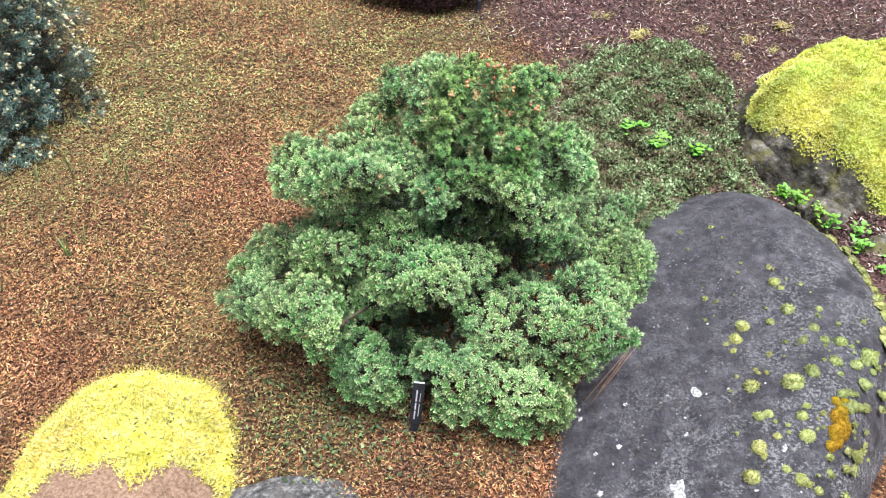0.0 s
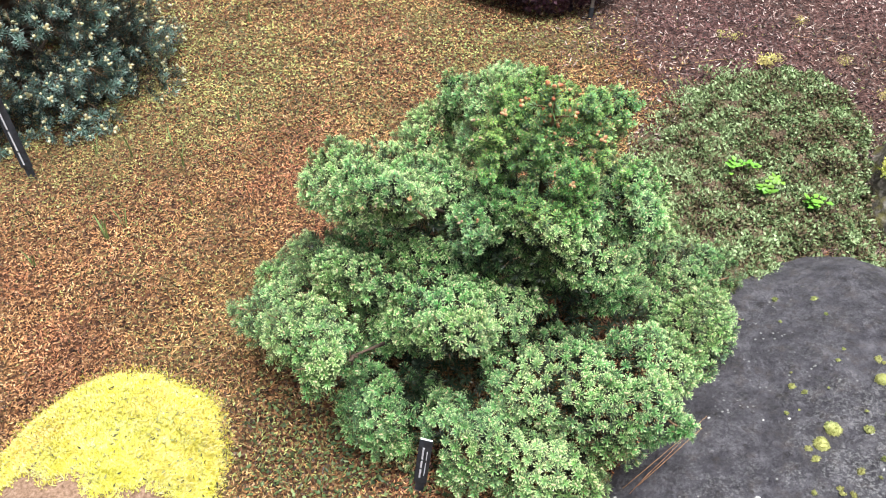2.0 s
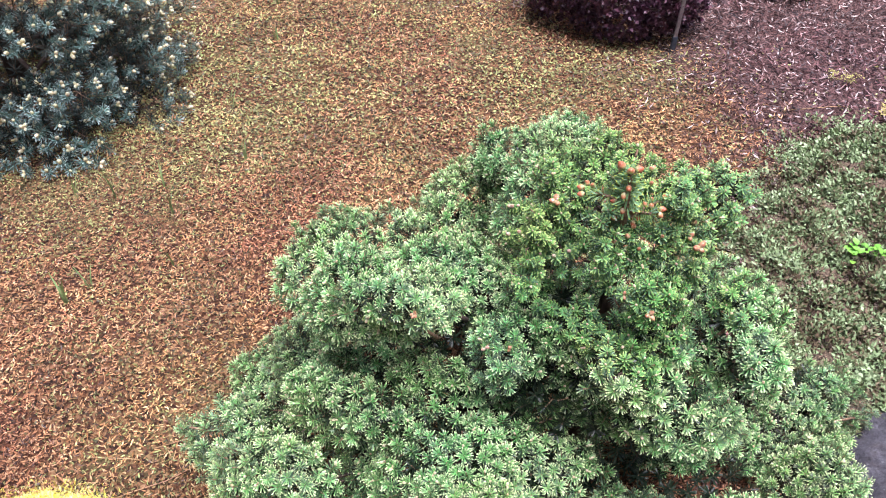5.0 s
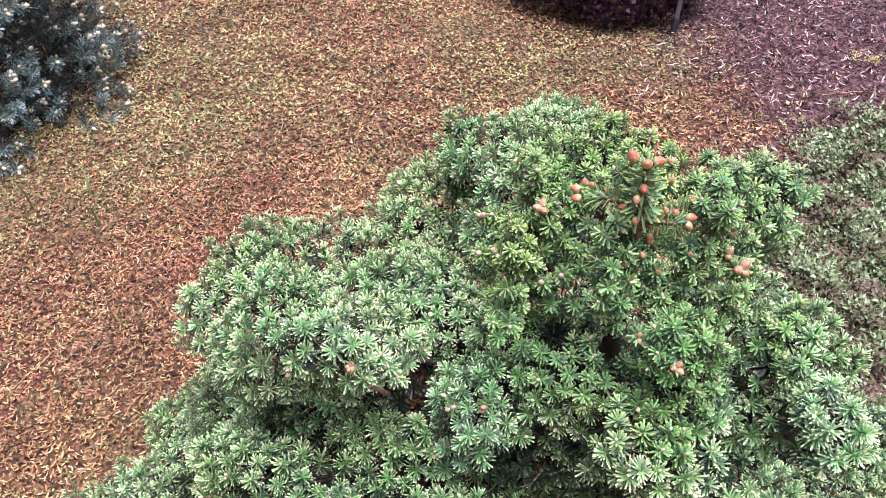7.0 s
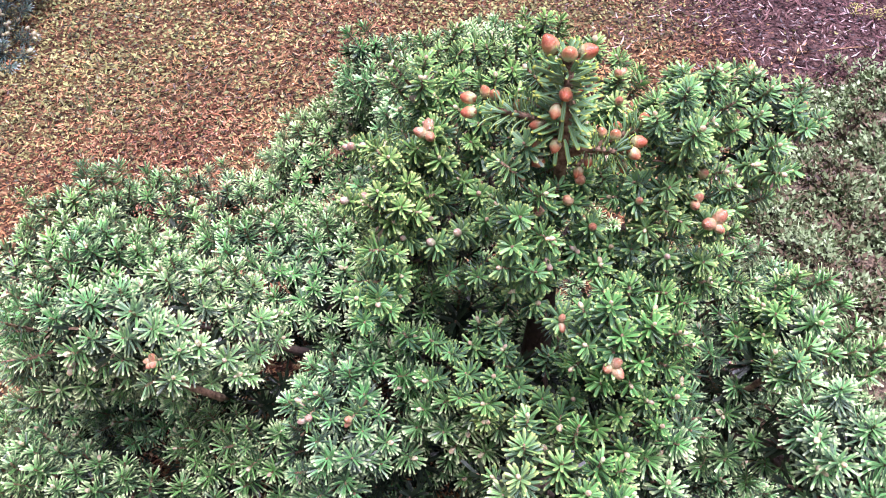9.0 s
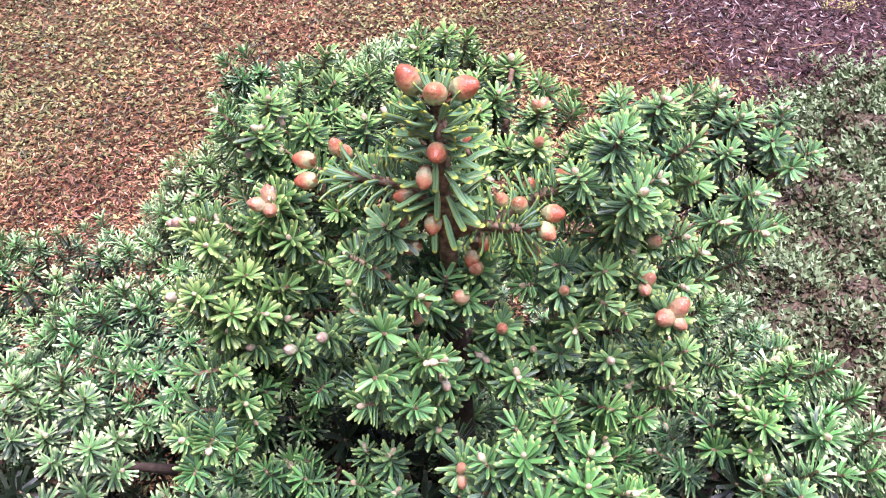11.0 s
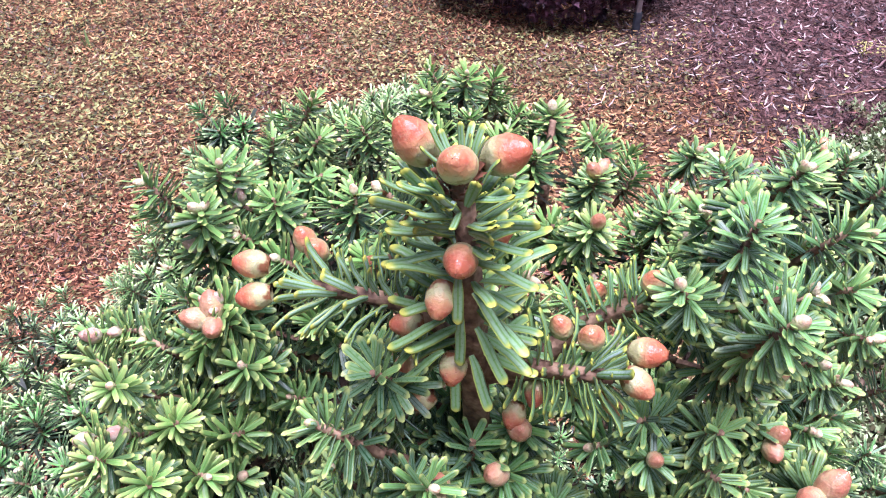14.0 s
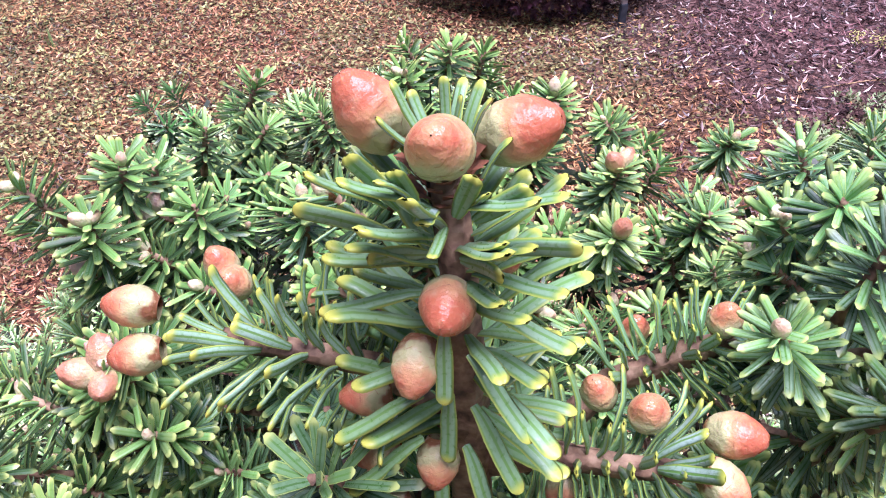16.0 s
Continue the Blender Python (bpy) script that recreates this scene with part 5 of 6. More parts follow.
def blades(stem, points, count, tilt_low, tilt_top, size=1.0, spare=None, bend=1.5):
    """Single needles set in a spiral up a stem, flatter to the tip."""
    p = np.array(points, float)
    for q in range(count):
        s = q / (count - 1)
        t = s * (len(p) - 1)
        i = min(int(t), len(p) - 2)
        base = p[i] * (1 - t + i) + p[i + 1] * (t - i)
        B = basis(unit(p[-1] - p[0]), (0, 1, 0))
        az = q * 2.39996 + rng.normal(0, 0.2)
        tilt = radians(tilt_low + (tilt_top - tilt_low) * s ** bend + rng.normal(0, 7))
        rad = math.cos(az) * B[:, 0] + math.sin(az) * B[:, 1]
        d = math.sin(tilt) * rad + math.cos(tilt) * B[:, 2]
        up = math.sin(tilt) * B[:, 2] - math.cos(tilt) * rad
        if spare is not None and spare(rad, s):
            continue
        root = base + rad * 0.0035 * size
        if min(np.linalg.norm(root + d * 0.018 * size * g - c) for c in BUD_CENTRES for g in (0.35, 0.6, 0.8, 1.0)) < 0.0054:
            continue
        Rn = np.stack([d, np.cross(up, d), up], 1) * size * rng.uniform(0.82, 1.10) * (1 if s < 0.90 else 0.70)
        part("needle", blade_kinds[rng.integers(0, 5)], stem, "", to_matrix(Rn, root))


toward = unit(np.array([0.15, -0.85, 0.5]))
blades(leader, [(0.118, 1.620, 0.698), (0.1175, 1.6185, 0.726), (0.1155, 1.6195, 0.757)], 80, 94, 34, 0.98, lambda rad, s: rad @ toward > (0.72 if s < 0.55 else 0.95), 1.3)
blades(leader, [(0.1165, 1.6195, 0.748), (0.1155, 1.6200, 0.758), (0.1150, 1.6205, 0.762)], 20, 46, 8, 0.62, lambda rad, s: rad @ toward > 0.3)
blades(side_left, [(0.106, 1.621, 0.708), (0.088, 1.622, 0.7138), (0.068, 1.622, 0.714)], 88, 84, 34, 0.74)
blades(side_right, [(0.130, 1.620, 0.695), (0.147, 1.618, 0.699), (0.157, 1.618, 0.700)], 84, 86, 34, 0.70)
blades(side_rear, [(0.145, 1.655, 0.682), (0.160, 1.656, 0.692), (0.170, 1.657, 0.698)], 84, 80, 34, 0.72)

# a few blunt needles that hang forward from the front of the leader
for x, y, z, dx, dy, dz, s in ((0.1168, 1.6095, 0.7370, 0.02, -0.35, -0.93, 0.80), (0.1172, 1.6100, 0.7220, -0.05, -0.30, -0.95, 0.85), (0.1200, 1.6110, 0.7300, 0.72, -0.45, -0.50, 0.95), (0.1205, 1.6110, 0.7180, 0.62, -0.45, -0.65, 0.95),
                                (0.1190, 1.6105, 0.7080, 0.45, -0.40, -0.80, 0.95), (0.1135, 1.6145, 0.7480, -0.40, -0.50, 0.62, 0.78), (0.1195, 1.6145, 0.7480, 0.40, -0.50, 0.62, 0.78), (0.1165, 1.6140, 0.7520, 0.0, -0.92, 0.25, 0.50), (0.1130, 1.6150, 0.7440, -0.85, -0.35, 0.35, 0.90), (0.1205, 1.6150, 0.7430, 0.85, -0.35, 0.30, 0.90), (0.1140, 1.6150, 0.7545, -0.70, -0.40, 0.62, 0.85), (0.1190, 1.6150, 0.7545, 0.72, -0.40, 0.60, 0.85), (0.1125, 1.6150, 0.7380, -0.92, -0.35, 0.05, 0.95), (0.1210, 1.6150, 0.7370, 0.92, -0.35, 0.02, 0.95),
                                (0.1150, 1.6090, 0.7030, 0.05, -0.30, -0.95, 0.80), (0.1120, 1.6100, 0.7085, -0.75, -0.45, -0.40, 0.95), (0.1125, 1.6100, 0.7200, -0.85, -0.45, -0.25, 0.95), (0.1080, 1.612, 0.7560, -0.5, -0.45, 0.75, 0.80)):
    d = unit(np.array([dx, dy, dz]))
    B = basis(d)
    part("needle", blade_kinds[1], leader, "", to_matrix(np.stack([d, np.cross(B[:, 1], d), B[:, 1]], 1) * s, np.array([x, y, z])))

# short blunt ones close under the top buds, and the rusty scales that hold the buds
for x, z, dx, dy, dz, s in ((0.1122, 0.7545, -0.18, -0.45, 0.86, 0.50), (0.1182, 0.7545, 0.30, -0.45, 0.84, 0.54), (0.1148, 0.7555, -0.02, -0.95, 0.05, 0.34), (0.1096, 0.7550, -0.45, -0.35, 0.80, 0.62), (0.1210, 0.7540, 0.62, -0.35, 0.66, 0.62),
                            (0.1130, 0.7470, -0.55, -0.70, 0.30, 0.52), (0.1190, 0.7465, 0.58, -0.70, 0.28, 0.52), (0.1085, 0.7500, -0.85, -0.35, 0.40, 0.80), (0.1225, 0.7490, 0.88, -0.35, 0.34, 0.80)):
    d = unit(np.array([dx, dy, dz]))
    side = unit(np.cross(np.array([0, -0.6, -0.8]) if dz < 0.2 else np.array([0, -1.0, 0.2]), d))
    part("needle", blade_kinds[2], leader, "", to_matrix(np.stack([d * s, side * 0.84, np.cross(d, side) * 0.84], 1), np.array([x, 1.6145, z])))
scale_leaf = Acc().add(np.array([[0, -0.0011, 0], [0.0016, -0.0013, 0.0004], [0.0034, 0, -0.0003], [0.0016, 0.0013, 0.0004], [0, 0.0011, 0]]), [[0, 1, 3, 4]], [[1, 2, 3]]).mesh("bud_scale", [rusty_scale])
for q in range(34):
    az, up = q * 2.39996, q / 33
    rad = np.array([math.cos(az), math.sin(az), 0.0])
    d = unit(rad * 0.8 + np.array([0, 0, 0.7]))
    part("bud_scale", scale_leaf, leader, "", to_matrix(np.stack([d, np.cross(np.array([0, 0, 1.0]), rad), np.cross(d, np.cross(np.array([0, 0, 1.0]), rad))], 1), np.array([0.1155, 1.6190, 0.7535 + 0.008 * up]) + rad * (0.0026 + 0.0022 * up)))


# ---- the blue spruce ----
rng = np.random.default_rng(5)
spruce = thing("blue_spruce", (-1.95, 2.58, 0.0))
tagged(spruce, "dark blue-green spruce with stiff needles and pale buds", "conifer")
V, Q, T, uv = tube([(-1.95, 2.58, -0.06), (-1.94, 2.58, 0.5), (-1.95, 2.58, 1.15)], [0.035, 0.025, 0.006], 9)
part("trunk", Acc().add(V, Q, T, uv).mesh("spruce_trunk", [trunk_bark]), spruce)
TIERS = []
for level, (z, reach, n) in enumerate(((0.07, 0.60, 10), (0.23, 0.62, 10), (0.40, 0.60, 10), (0.57, 0.54, 9), (0.74, 0.44, 8), (0.90, 0.32, 6), (1.05, 0.2, 5))):
    for q in range(n):
        az = q * 2 * math.pi / n + level * 0.7
        r = reach * 0.72 * rng.uniform(0.9, 1.1)
        c = np.array([-1.95 + r * math.cos(az), 2.58 + r * math.sin(az), z + rng.normal(0, 0.02)])
        TIERS.append((*c, reach * 0.28, reach * 0.28, 0.045))
        V, Q, T, uv = tube([(-1.95, 2.58, z - 0.03), (c + np.array([-1.95, 2.58, z - 0.02])) / 2, c], [0.010, 0.007, 0.004], 6)
        part("branch", Acc().add(V, Q, T, uv).mesh("spruce_branch", [trunk_bark]), spruce)
Ps, Ns, pk = crown_points(TIERS, 0.038, rng, 26000, -0.7, 0.03, 0.034, 8.0, -0.20)
outs = unit((Ps - np.array([-1.95, 2.58, 0.0])) * np.array([1, 1, 0.0]))
Ds = unit(0.5 * Ns + 0.8 * outs + np.array([0, 0, 0.35]) + rng.normal(0, 0.25, Ps.shape))
seen = (Ps[:, 0] > -2.3) & (Ps[:, 2] > -0.02)
Ps, Ds = Ps[seen], Ds[seen]
spruce_kinds = [shoot(rng, 60, 0.0230, False, b, 0.0120, 0, 85, 28, 0.060, False, 0.0019) for b in (1, 2, 1, 0, 3)]
first = np.argsort(np.linalg.norm(Ps - np.array([-1.4, 2.3, 0.3]), axis=1))
meshes = [s.mesh("shoot", [spruce_needle, spruce_bud, twig_bark]) for s in spruce_kinds]
flats = [s.flat() for s in spruce_kinds]
Rs = frames_along(Ds, rng, rng.uniform(0.85, 1.2, len(Ps)))
for q in first[:240]:
    part("shoot", meshes[rng.integers(0, 5)], spruce, "", to_matrix(Rs[q], Ps[q]))
foliage = Acc()
# dark filler round the trunk paints the shade seen between the tiers
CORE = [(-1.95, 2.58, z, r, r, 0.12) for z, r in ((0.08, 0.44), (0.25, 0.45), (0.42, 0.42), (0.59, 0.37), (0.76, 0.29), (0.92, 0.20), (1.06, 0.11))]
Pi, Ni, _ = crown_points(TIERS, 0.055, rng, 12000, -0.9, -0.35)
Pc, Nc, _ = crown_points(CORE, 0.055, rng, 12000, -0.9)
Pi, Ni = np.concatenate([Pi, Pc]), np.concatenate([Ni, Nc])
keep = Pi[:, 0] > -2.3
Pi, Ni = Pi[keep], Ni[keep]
shaded_kind = shoot(rng, 26, 0.0240, False, 0, 0.003, 6, 85, 28, 0.060, False, 0.0030).flat()
shaded_kind = (*shaded_kind[:4], np.where(shaded_kind[4] == 0, 3, shaded_kind[4]), shaded_kind[5])
spread(foliage, shaded_kind, frames_along(Ni + np.array([0, 0, 0.2]), rng, np.full(len(Pi), 1.1)), Pi)
others = first[240:]
which = rng.integers(0, 5, len(others))
for w in range(5):
    m = others[which == w]
    spread(foliage, flats[w], Rs[m], Ps[m])
tagged(part("foliage", foliage.mesh("spruce_foliage", [spruce_needle, spruce_bud, twig_bark, shaded_spruce]), spruce, "stiff blue-green needles"), kind="stuff")


# ---- broad-leaved shrubs and mats ----
def leaf_flat(length, width, fold=0.18, curl=0.15):
    """A small pointed leaf along +x, folded along its rib."""
    V = [(0, 0, 0), (0.35, -0.5, fold), (0.35, 0, 0), (0.35, 0.5, fold), (0.75, -0.36, fold * 0.6 - curl * 0.5), (0.75, 0, -curl * 0.5), (0.75, 0.36, fold * 0.6 - curl * 0.5), (1, 0, -curl)]
    V = np.array(V) * np.array([length, width, width])
    return V, np.array([[1, 4, 5, 2], [2, 5, 6, 3]]), np.array([[0, 1, 2], [0, 2, 3], [4, 7, 5], [5, 7, 6]])


def sprig(n, length, width, rise, spread_deg, small=False):
    a = Acc()
    for q in range(n):
        V, Q, T = leaf_flat(length * rng.uniform(0.75, 1.2), width * rng.uniform(0.8, 1.2))
        if small:
            V, Q, T = V[[0, 1, 7, 3]], np.array([[0, 1, 2, 3]]), None
        az, el = q * 2.39996 + rng.normal(0, 0.2), radians(90 - spread_deg * (1 - 0.6 * q / n) + rng.normal(0, 8))
        d = np.array([math.cos(el) * math.cos(az), math.cos(el) * math.sin(az), math.sin(el)])
        up = np.array([-math.sin(el) * math.cos(az), -math.sin(el) * math.sin(az), math.cos(el)])
        a.add(V @ np.stack([d, np.cross(up, d), up], 1).T + np.array([0, 0, rise * q / n]), Q, T)
    return a.flat()


def bush(name, label, at, lobes, leaf_mat, spacing, kinds, tries):
    b = thing(name, at)
    tagged(b, label, "shrub")
    L = np.array(lobes)
    for q in range(14):
        e = L[q % len(L), :3] + unit(rng.normal(size=3)) * L[q % len(L), 3:] * 0.7
        base = np.array(at) + np.array([rng.normal(0, 0.04), rng.normal(0, 0.04), -0.03])
        V, Q, T, uv = tube([base, (base + e) / 2 + rng.normal(0, 0.02, 3), e], [0.006, 0.004, 0.002], 5)
        part("stem", Acc().add(V, Q, T, uv).mesh("stem", [trunk_bark]), b)
    f = Acc()
    for swell in (0.0, -0.2):
        Pb, Nb, _ = crown_points(lobes, spacing, rng, tries, -0.85, swell)
        Db = unit(Nb + np.array([0, 0, 0.2]) + rng.normal(0, 0.4, Pb.shape))
        which = rng.integers(0, len(kinds), len(Pb))
        for w, kind in enumerate(kinds):
            m = which == w
            spread(f, kind, frames_along(Db[m], rng, rng.uniform(0.7, 1.25, m.sum())), Pb[m])
    tagged(part("foliage", f.mesh("leaves", [leaf_mat]), b), kind="stuff")
    return b


rng = np.random.default_rng(9)
purple_kinds = [sprig(9, 0.018, 0.012, 0.012, 75, True) for _ in range(3)]
bush("purple_shrub", "low rounded shrub with dark purple leaves on bark mulch", (-0.11, 3.80, 0.02),
     [(-0.11, 3.78, 0.22, 0.29, 0.32, 0.20), (0.06, 3.70, 0.18, 0.17, 0.20, 0.15), (-0.28, 3.72, 0.18, 0.17, 0.20, 0.15), (-0.08, 3.60, 0.14, 0.18, 0.15, 0.12), (-0.11, 3.83, 0.40, 0.24, 0.25, 0.17)],
     purple_leaf, 0.023, purple_kinds, 26000)
bush("dark_shrub", "dark brown-leaved low shrub at the back of the mulch", (1.75, 4.25, 0.02),
     [(1.75, 4.25, 0.20, 0.36, 0.30, 0.20), (2.05, 4.20, 0.18, 0.30, 0.25, 0.17)], dark_leaf, 0.034, [sprig(6, 0.03, 0.012, 0.012, 70, True) for _ in range(2)], 9000)

# the creeping mat behind the boulder
MAT = [(0.44, 1.80), (0.36, 2.35), (0.46, 2.72), (0.60, 3.02), (0.86, 3.10), (1.05, 2.99), (1.11, 2.72), (1.07, 2.42), (1.07, 2.16), (0.90, 2.02), (0.64, 1.80)]


def mat_top(x, y):
    return 0.055 + 0.115 * math.exp(-((x - 0.95) ** 2 / 0.07 + (y - 2.82) ** 2 / 0.10)) + 0.015 * float(wave(np.float64(x * 5), np.float64(y * 5)))


creeper = thing("creeping_mat", (0.85, 2.6, 0.0))
tagged(creeper, "low creeping mat of tiny grey-green leaves with dead brown patches", "ground cover", kind="stuff")
V, Q, uv = dome(MAT, (0.85, 2.6), mat_top, -0.02, 8.0, 30, 90, 0.012, 31.0)
part("turf", Acc().add(V, Q).mesh("turf", [dead_twig]), creeper, "brown dead inner twigs")
Pm, Nm = surface_samples(V, Q, 40000)
thin = rng.random(len(Pm)) < 0.62 + 0.38 * ease(-0.5, 0.3, wave(Pm[:, 0] * 6.5, Pm[:, 1] * 6.5, 3.0))
Pm, Nm = Pm[thin], Nm[thin]
rim = ring_curve(MAT, 2600) + rng.normal(0, 0.035, (2600, 2))
Pm = np.concatenate([Pm, np.column_stack([rim, ground_z(rim[:, 0], rim[:, 1]) + 0.012])])
Nm = np.concatenate([Nm, np.tile([0, 0, 1.0], (2600, 1))])
Pm = Pm + Nm * (0.026 * wave(Pm[:, 0] * 16, Pm[:, 1] * 16, 5.0))[:, None]
leaves = Acc()
kinds = [sprig(5, 0.0105, 0.0054, 0.014, 62, True) for _ in range(4)]
which = rng.integers(0, 4, len(Pm))
for w in range(4):
    m = which == w
    spread(leaves, kinds[w], frames_along(unit(Nm[m] + rng.normal(0, 0.35, Nm[m].shape)), rng, rng.uniform(0.75, 1.4, m.sum())), Pm[m])
tagged(part("foliage", leaves.mesh("mat_leaves", [mat_leaf]), creeper), kind="stuff")


def seedling(name, label, at, n, leaf, width, mat, category="weed", rise=0.03, lean=65, wide=0.012):
    """A small leafy plant: a short stalk, and leaves that each stand by themselves."""
    e = thing(name, at)
    tagged(e, label, category, name.replace("_", " ") + "s")
    x, y, z = at
    V, Q, T, uv = tube([(x, y, z - 0.01), (x, y, z + rise)], [0.0016, 0.0010], 5)
    part("stalk", Acc().add(V, Q, T, uv).mesh("stalk", [mat]), e)
    for q in range(n):
        V, Q, T = leaf_flat(leaf * rng.uniform(0.7, 1.15), width * rng.uniform(0.8, 1.15), 0.12, 0.25)
        az, el = q * 2.39996 + rng.normal(0, 0.3), radians(90 - lean * rng.uniform(0.6, 1.2))
        d = np.array([math.cos(el) * math.cos(az), math.cos(el) * math.sin(az), math.sin(el)])
        up = np.array([-math.sin(el) * math.cos(az), -math.sin(el) * math.sin(az), math.cos(el)])
        V = V @ np.stack([d, np.cross(up, d), up], 1).T + np.array([x + rng.normal(0, wide), y + rng.normal(0, wide), z + rise * rng.uniform(0.3, 1)])
        part("leaf", Acc().add(V, Q, T).mesh("leaf", [mat]), e)
    return e


for x, y, z, n, s in ((0.655, 2.41, 0.075, 8, 1.3), (0.71, 2.42, 0.075, 6, 1.2), (0.745, 2.30, 0.075, 9, 1.4), (0.775, 2.345, 0.075, 6, 1.3), (0.885, 2.275, 0.07, 8, 1.4)):
    seedling("green_seedling", "bright green young weed in the creeping mat", (x, y, z), n * 3, 0.016 * s, 0.012 * s, fresh_leaf)
for x, y, z, n, s in ((1.16, 2.13, -0.02, 10, 1.3), (1.20, 2.09, -0.02, 8, 1.1), (1.27, 1.98, -0.03, 9, 1.0), (1.33, 1.86, -0.04, 10, 1.1), (1.355, 1.75, -0.04, 8, 1.0), (1.35, 1.93, -0.03, 7, 1.0), (1.37, 1.66, -0.03, 8, 0.9), (1.39, 1.52, -0.02, 9, 1.0), (1.24, 2.02, -0.02, 6, 0.8), (1.40, 1.78, -0.02, 6, 0.9)):
    seedling("green_seedling", "lobed bright green weed in the gap beside the boulder", (x, y, z), n * 4, 0.018 * s, 0.014 * s, fresh_leaf, rise=0.07)
for x, y, n, s in ((0.84, 3.215, 16, 1.2), (0.88, 3.25, 10, 0.8), (1.33, 3.21, 10, 1.0), (1.53, 3.36, 12, 1.2), (0.73, 3.40, 7, 0.8), (0.68, 3.42, 5, 0.6), (1.15, 3.30, 9, 0.8), (1.24, 3.05, 8, 0.8), (1.02, 3.62, 7, 0.8), (1.42, 3.12, 7, 0.7)):
    seedling("yellow_seedling", "pale yellow-green moss tuft on the bark mulch", (x, y, float(ground_z(x, y))), n * 12, 0.009 * s, 0.0048 * s, yellow_leaf, "moss", 0.040, 75, 0.017 * s)
for x, y, s in ((0.28, 4.02, 1.2), (0.40, 4.06, 1.0), (0.55, 4.08, 1.2), (0.63, 4.12, 1.0)):
    seedling("green_seedling", "low green leafy plant at the edge of the mulch", (x, y, float(ground_z(x, y))), 10, 0.05 * s, 0.03 * s, fresh_leaf, rise=0.04)

# single grass sprouts
for x, y, h, n in ((-1.288, 2.152, 0.085, 2), (-1.188, 2.237, 0.075, 2), (-1.408, 2.132, 0.07, 2), (-1.10, 2.14, 0.07, 2), (-1.17, 1.76, 0.06, 5), (-1.14, 1.82, 0.06, 4), (-1.43, 3.46, 0.13, 4), (-1.46, 3.49, 0.11, 3),
                   (-1.30, 3.18, 0.05, 4), (-1.02, 2.42, 0.06, 2), (-1.22, 2.70, 0.05, 2), (-1.32, 1.62, 0.05, 3), (-0.98, 1.95, 0.05, 2)):
    g = thing("grass_sprout", (x, y, float(ground_z(x, y))))
    tagged(g, "thin pale green grass blades rising from the litter", "grass", "grass sprouts in the litter")
    for q in range(n):
        az, lean = rng.uniform(0, 6.3), rng.uniform(0.05, 0.4)
        hh, w = h * rng.uniform(0.9, 1.6), 0.0028
        z0 = float(ground_z(x, y))
        pts = [np.array([x + q * 0.004 + math.cos(az) * lean * hh * f * f, y + math.sin(az) * lean * hh * f * f, z0 - 0.005 + hh * f]) for f in (0, 0.4, 0.75, 1.0)]
        side = np.array([-math.sin(az), math.cos(az), 0]) * w
        V = np.concatenate([[p_ - side * k_, p_ + side * k_ + np.array([math.cos(az), math.sin(az), 0]) * 0.0008] for p_, k_ in zip(pts, (1, 1, 0.7, 0.1))])
        Q = [(0, 1, 3, 2), (2, 3, 5, 4), (4, 5, 7, 6)]
        part("blade", Acc().add(V, Q).mesh("blade", [grass_blade]), g)

# dry stalks and fallen long needles
LITTERFALL = [((-0.66, 1.50), 0.16, 0.5), ((-0.80, 1.42), 0.12, 0.2), ((-0.70, 1.38), 0.20, 0.7), ((-0.50, 1.20), 0.10, -0.3), ((-0.95, 1.72), 0.10, 1.4), ((0.62, 3.2), 0.2, 0.3), ((1.05, 3.5), 0.2, -0.2), ((1.4, 3.4), 0.25, 0.4), ((1.62, 3.15), 0.2, 0.5), ((-0.62, 2.05), 0.12, 0.9)]
for (x, y), L, a_ in LITTERFALL:
    pts = []
    for f in (-0.5, -0.15, 0.2, 0.5):
        px, py = x + L * f * math.cos(a_) + 0.05 * L * math.sin(f * 6), y + L * f * math.sin(a_)
        pts.append((px, py, float(ground_z(px, py)) + 0.010 + 0.004 * math.sin(f * 5)))
    V, Q, T, uv = tube(pts, [0.0011, 0.0012, 0.0011, 0.0007], 5)
    tagged(new("fallen_stalk", Acc().add(V, Q, T, uv).mesh("fallen_stalk", [straw])), "thin dry reddish stalk lying on the litter", "twig", "fallen stalks")
for (x0, y0), (x1, y1) in (((0.375, 1.245), (0.540, 1.405)), ((0.39, 1.235), (0.49, 1.34)), ((0.405, 1.25), (0.53, 1.375))):
    pts = [(x0 + (x1 - x0) * f, y0 + (y1 - y0) * f + 0.006 * math.sin(f * 3), slab_z(x0 + (x1 - x0) * f, y0 + (y1 - y0) * f) + 0.005 + 0.05 * f * f) for f in (0, 0.35, 0.7, 1.0)]
    V, Q, T, uv = tube(pts, [0.0007, 0.0008, 0.0007, 0.0004], 5)
    tagged(new("fallen_stalk", Acc().add(V, Q, T, uv).mesh("fallen_stalk", [straw])), "thin dry reddish stalk resting on the boulder", "twig", "fallen stalks")


# ---- plant labels ----
def slab_box(sx, sy, sz, bevel):
    bm = bmesh.new()
    bmesh.ops.create_cube(bm, size=1.0)
    for v in bm.verts:
        v.co = Vector((v.co.x * sx, v.co.y * sy, (v.co.z + 0.5) * sz))
    bmesh.ops.bevel(bm, geom=bm.edges[:], offset=bevel, segments=2, affect="EDGES")
    return bm


def as_mesh(bm, name, mat):
    me = bpy.data.meshes.new(name)
    bm.to_mesh(me)
    bm.free()
    me.materials.append(mat)
    return me


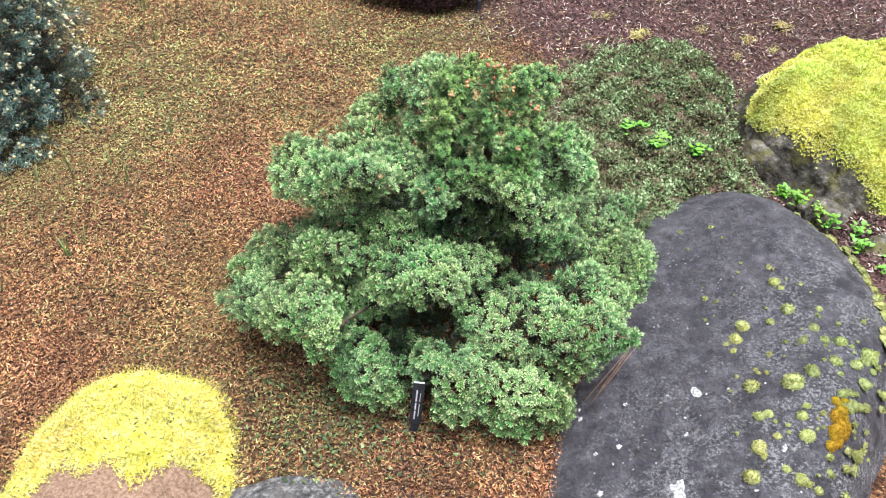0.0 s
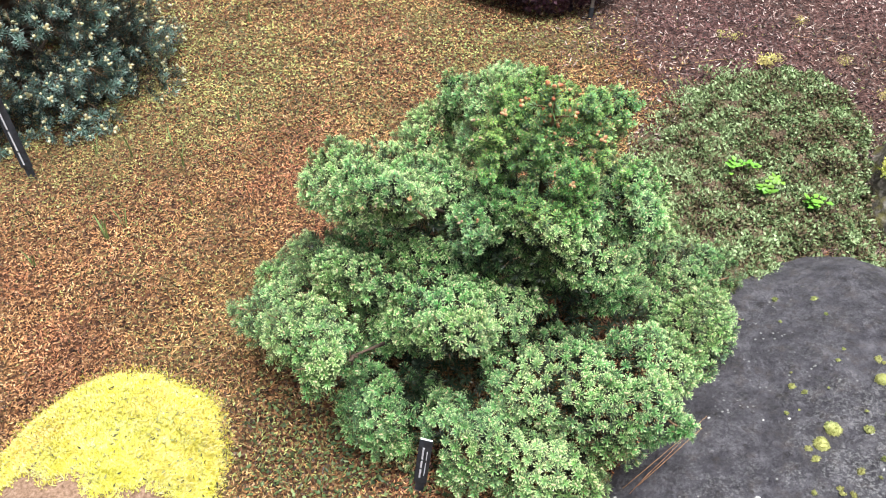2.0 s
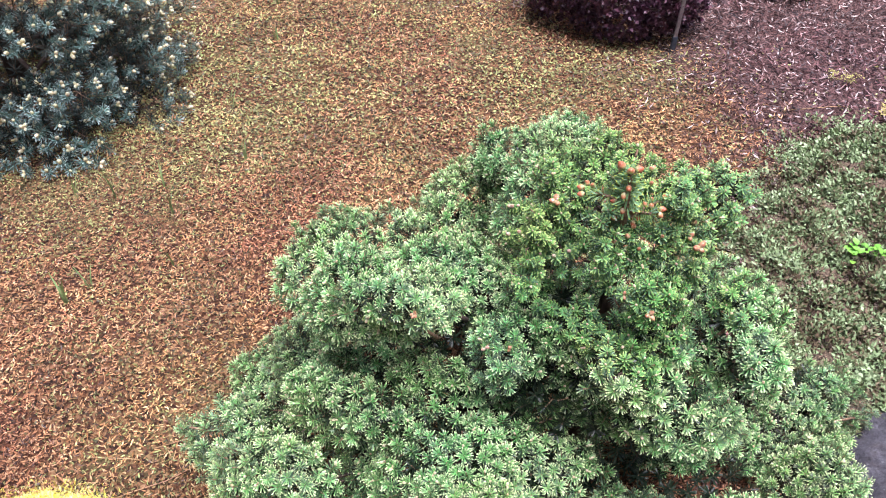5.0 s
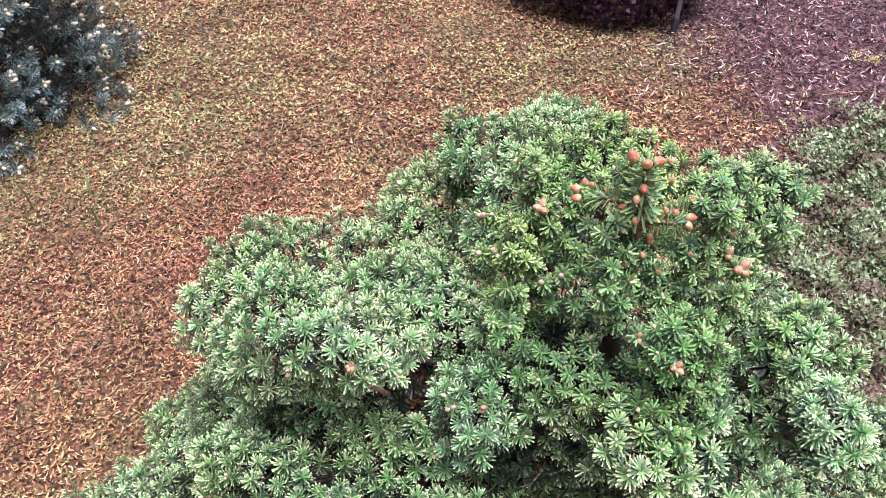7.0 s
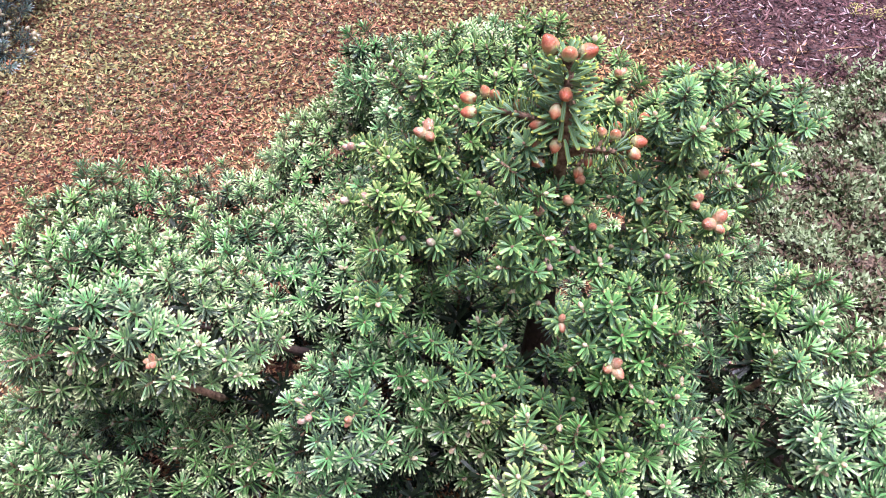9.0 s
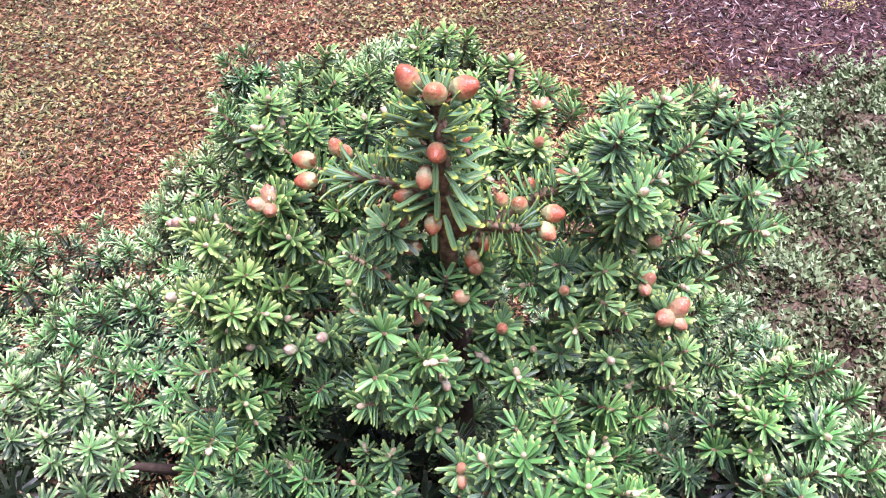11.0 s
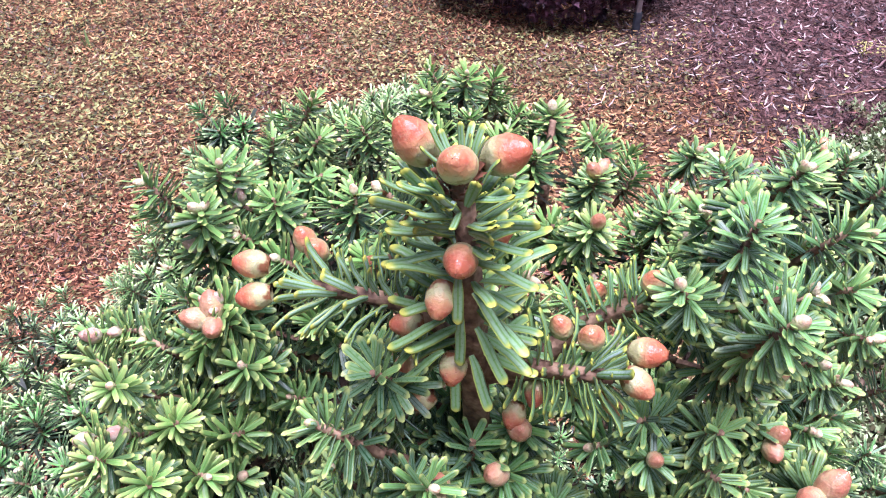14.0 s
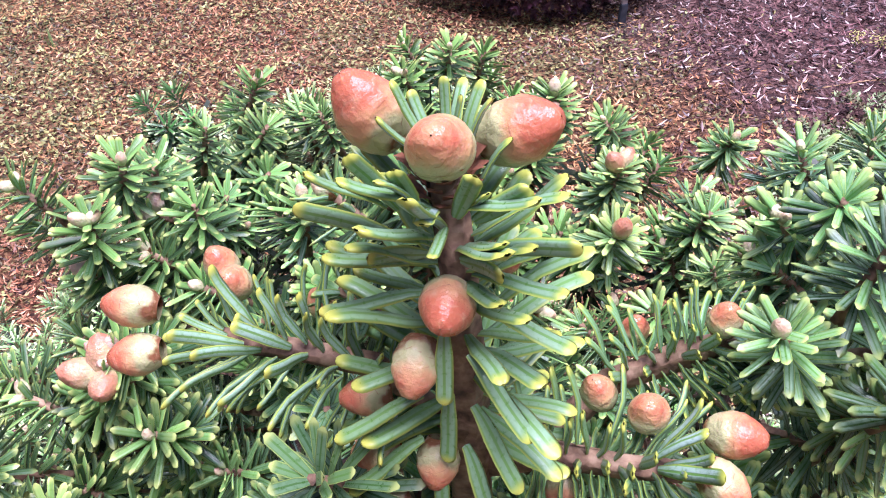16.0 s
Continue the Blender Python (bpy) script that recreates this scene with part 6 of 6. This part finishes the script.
def plant_label(label, foot, lean_x, lean_y, turn, height, width, plate_from, bars):
    """A black strip with a narrow foot; the writing runs up the strip as light bars."""
    e = thing("plant_label", foot)
    tagged(e, label, "plant label", "plant labels")
    m = Matrix.Translation(foot) @ Matrix.Rotation(turn, 4, "Z") @ Matrix.Rotation(lean_y, 4, "X") @ Matrix.Rotation(lean_x, 4, "Y")
    part("stake", as_mesh(slab_box(width * 0.7, 0.004, plate_from + 0.03, 0.001), "stake", black_plastic), e, "", m @ Matrix.Translation((0, 0.003, -0.03)))
    plate = part("plate", as_mesh(slab_box(width, 0.003, height - plate_from, 0.0009), "plate", black_plastic), e, "matt black plastic strip", m @ Matrix.Translation((0, 0, plate_from)))
    part("cap", as_mesh(slab_box(width * 0.9, 0.0036, 0.0025, 0.0006), "cap", white_print), e, "pale top edge", m @ Matrix.Translation((0, 0, height)))
    for x, z, w, h in bars:
        part("writing", as_mesh(slab_box(w, 0.0010, h, 0.0002), "writing", white_print), e, "white printed line", m @ Matrix.Translation((x, -0.0019, z)))
    return e


plant_label("small black plant label standing before the dwarf fir", (-0.072, 1.168, -0.058), 0.10, -0.08, 0.0, 0.205, 0.029, 0.055,
            [(-0.003, 0.075, 0.004, 0.030), (-0.003, 0.110, 0.004, 0.024), (-0.003, 0.140, 0.004, 0.040), (0.006, 0.085, 0.002, 0.045), (0.006, 0.140, 0.002, 0.030)])
plant_label("black plant label standing beside the blue spruce", (-1.553, 1.982, 0.02), -0.06, -0.06, 0.35, 0.30, 0.036, 0.045,
            [(-0.005, 0.055, 0.005, 0.045), (-0.005, 0.107, 0.005, 0.070), (-0.005, 0.185, 0.005, 0.060)])
post = thing("label_post", (0.14, 3.50, 0.0))
tagged(post, "thin grey steel label post beside the purple shrub", "plant label")
pm = Matrix.Translation((0.14, 3.50, -0.02)) @ Matrix.Rotation(0.6, 4, "Z") @ Matrix.Rotation(0.05, 4, "Y")
part("post", as_mesh(slab_box(0.016, 0.006, 0.36, 0.0012), "post", grey_steel), post, "", pm)
part("foot", as_mesh(slab_box(0.020, 0.010, 0.10, 0.0012), "foot", black_plastic), post, "black plastic foot", pm)
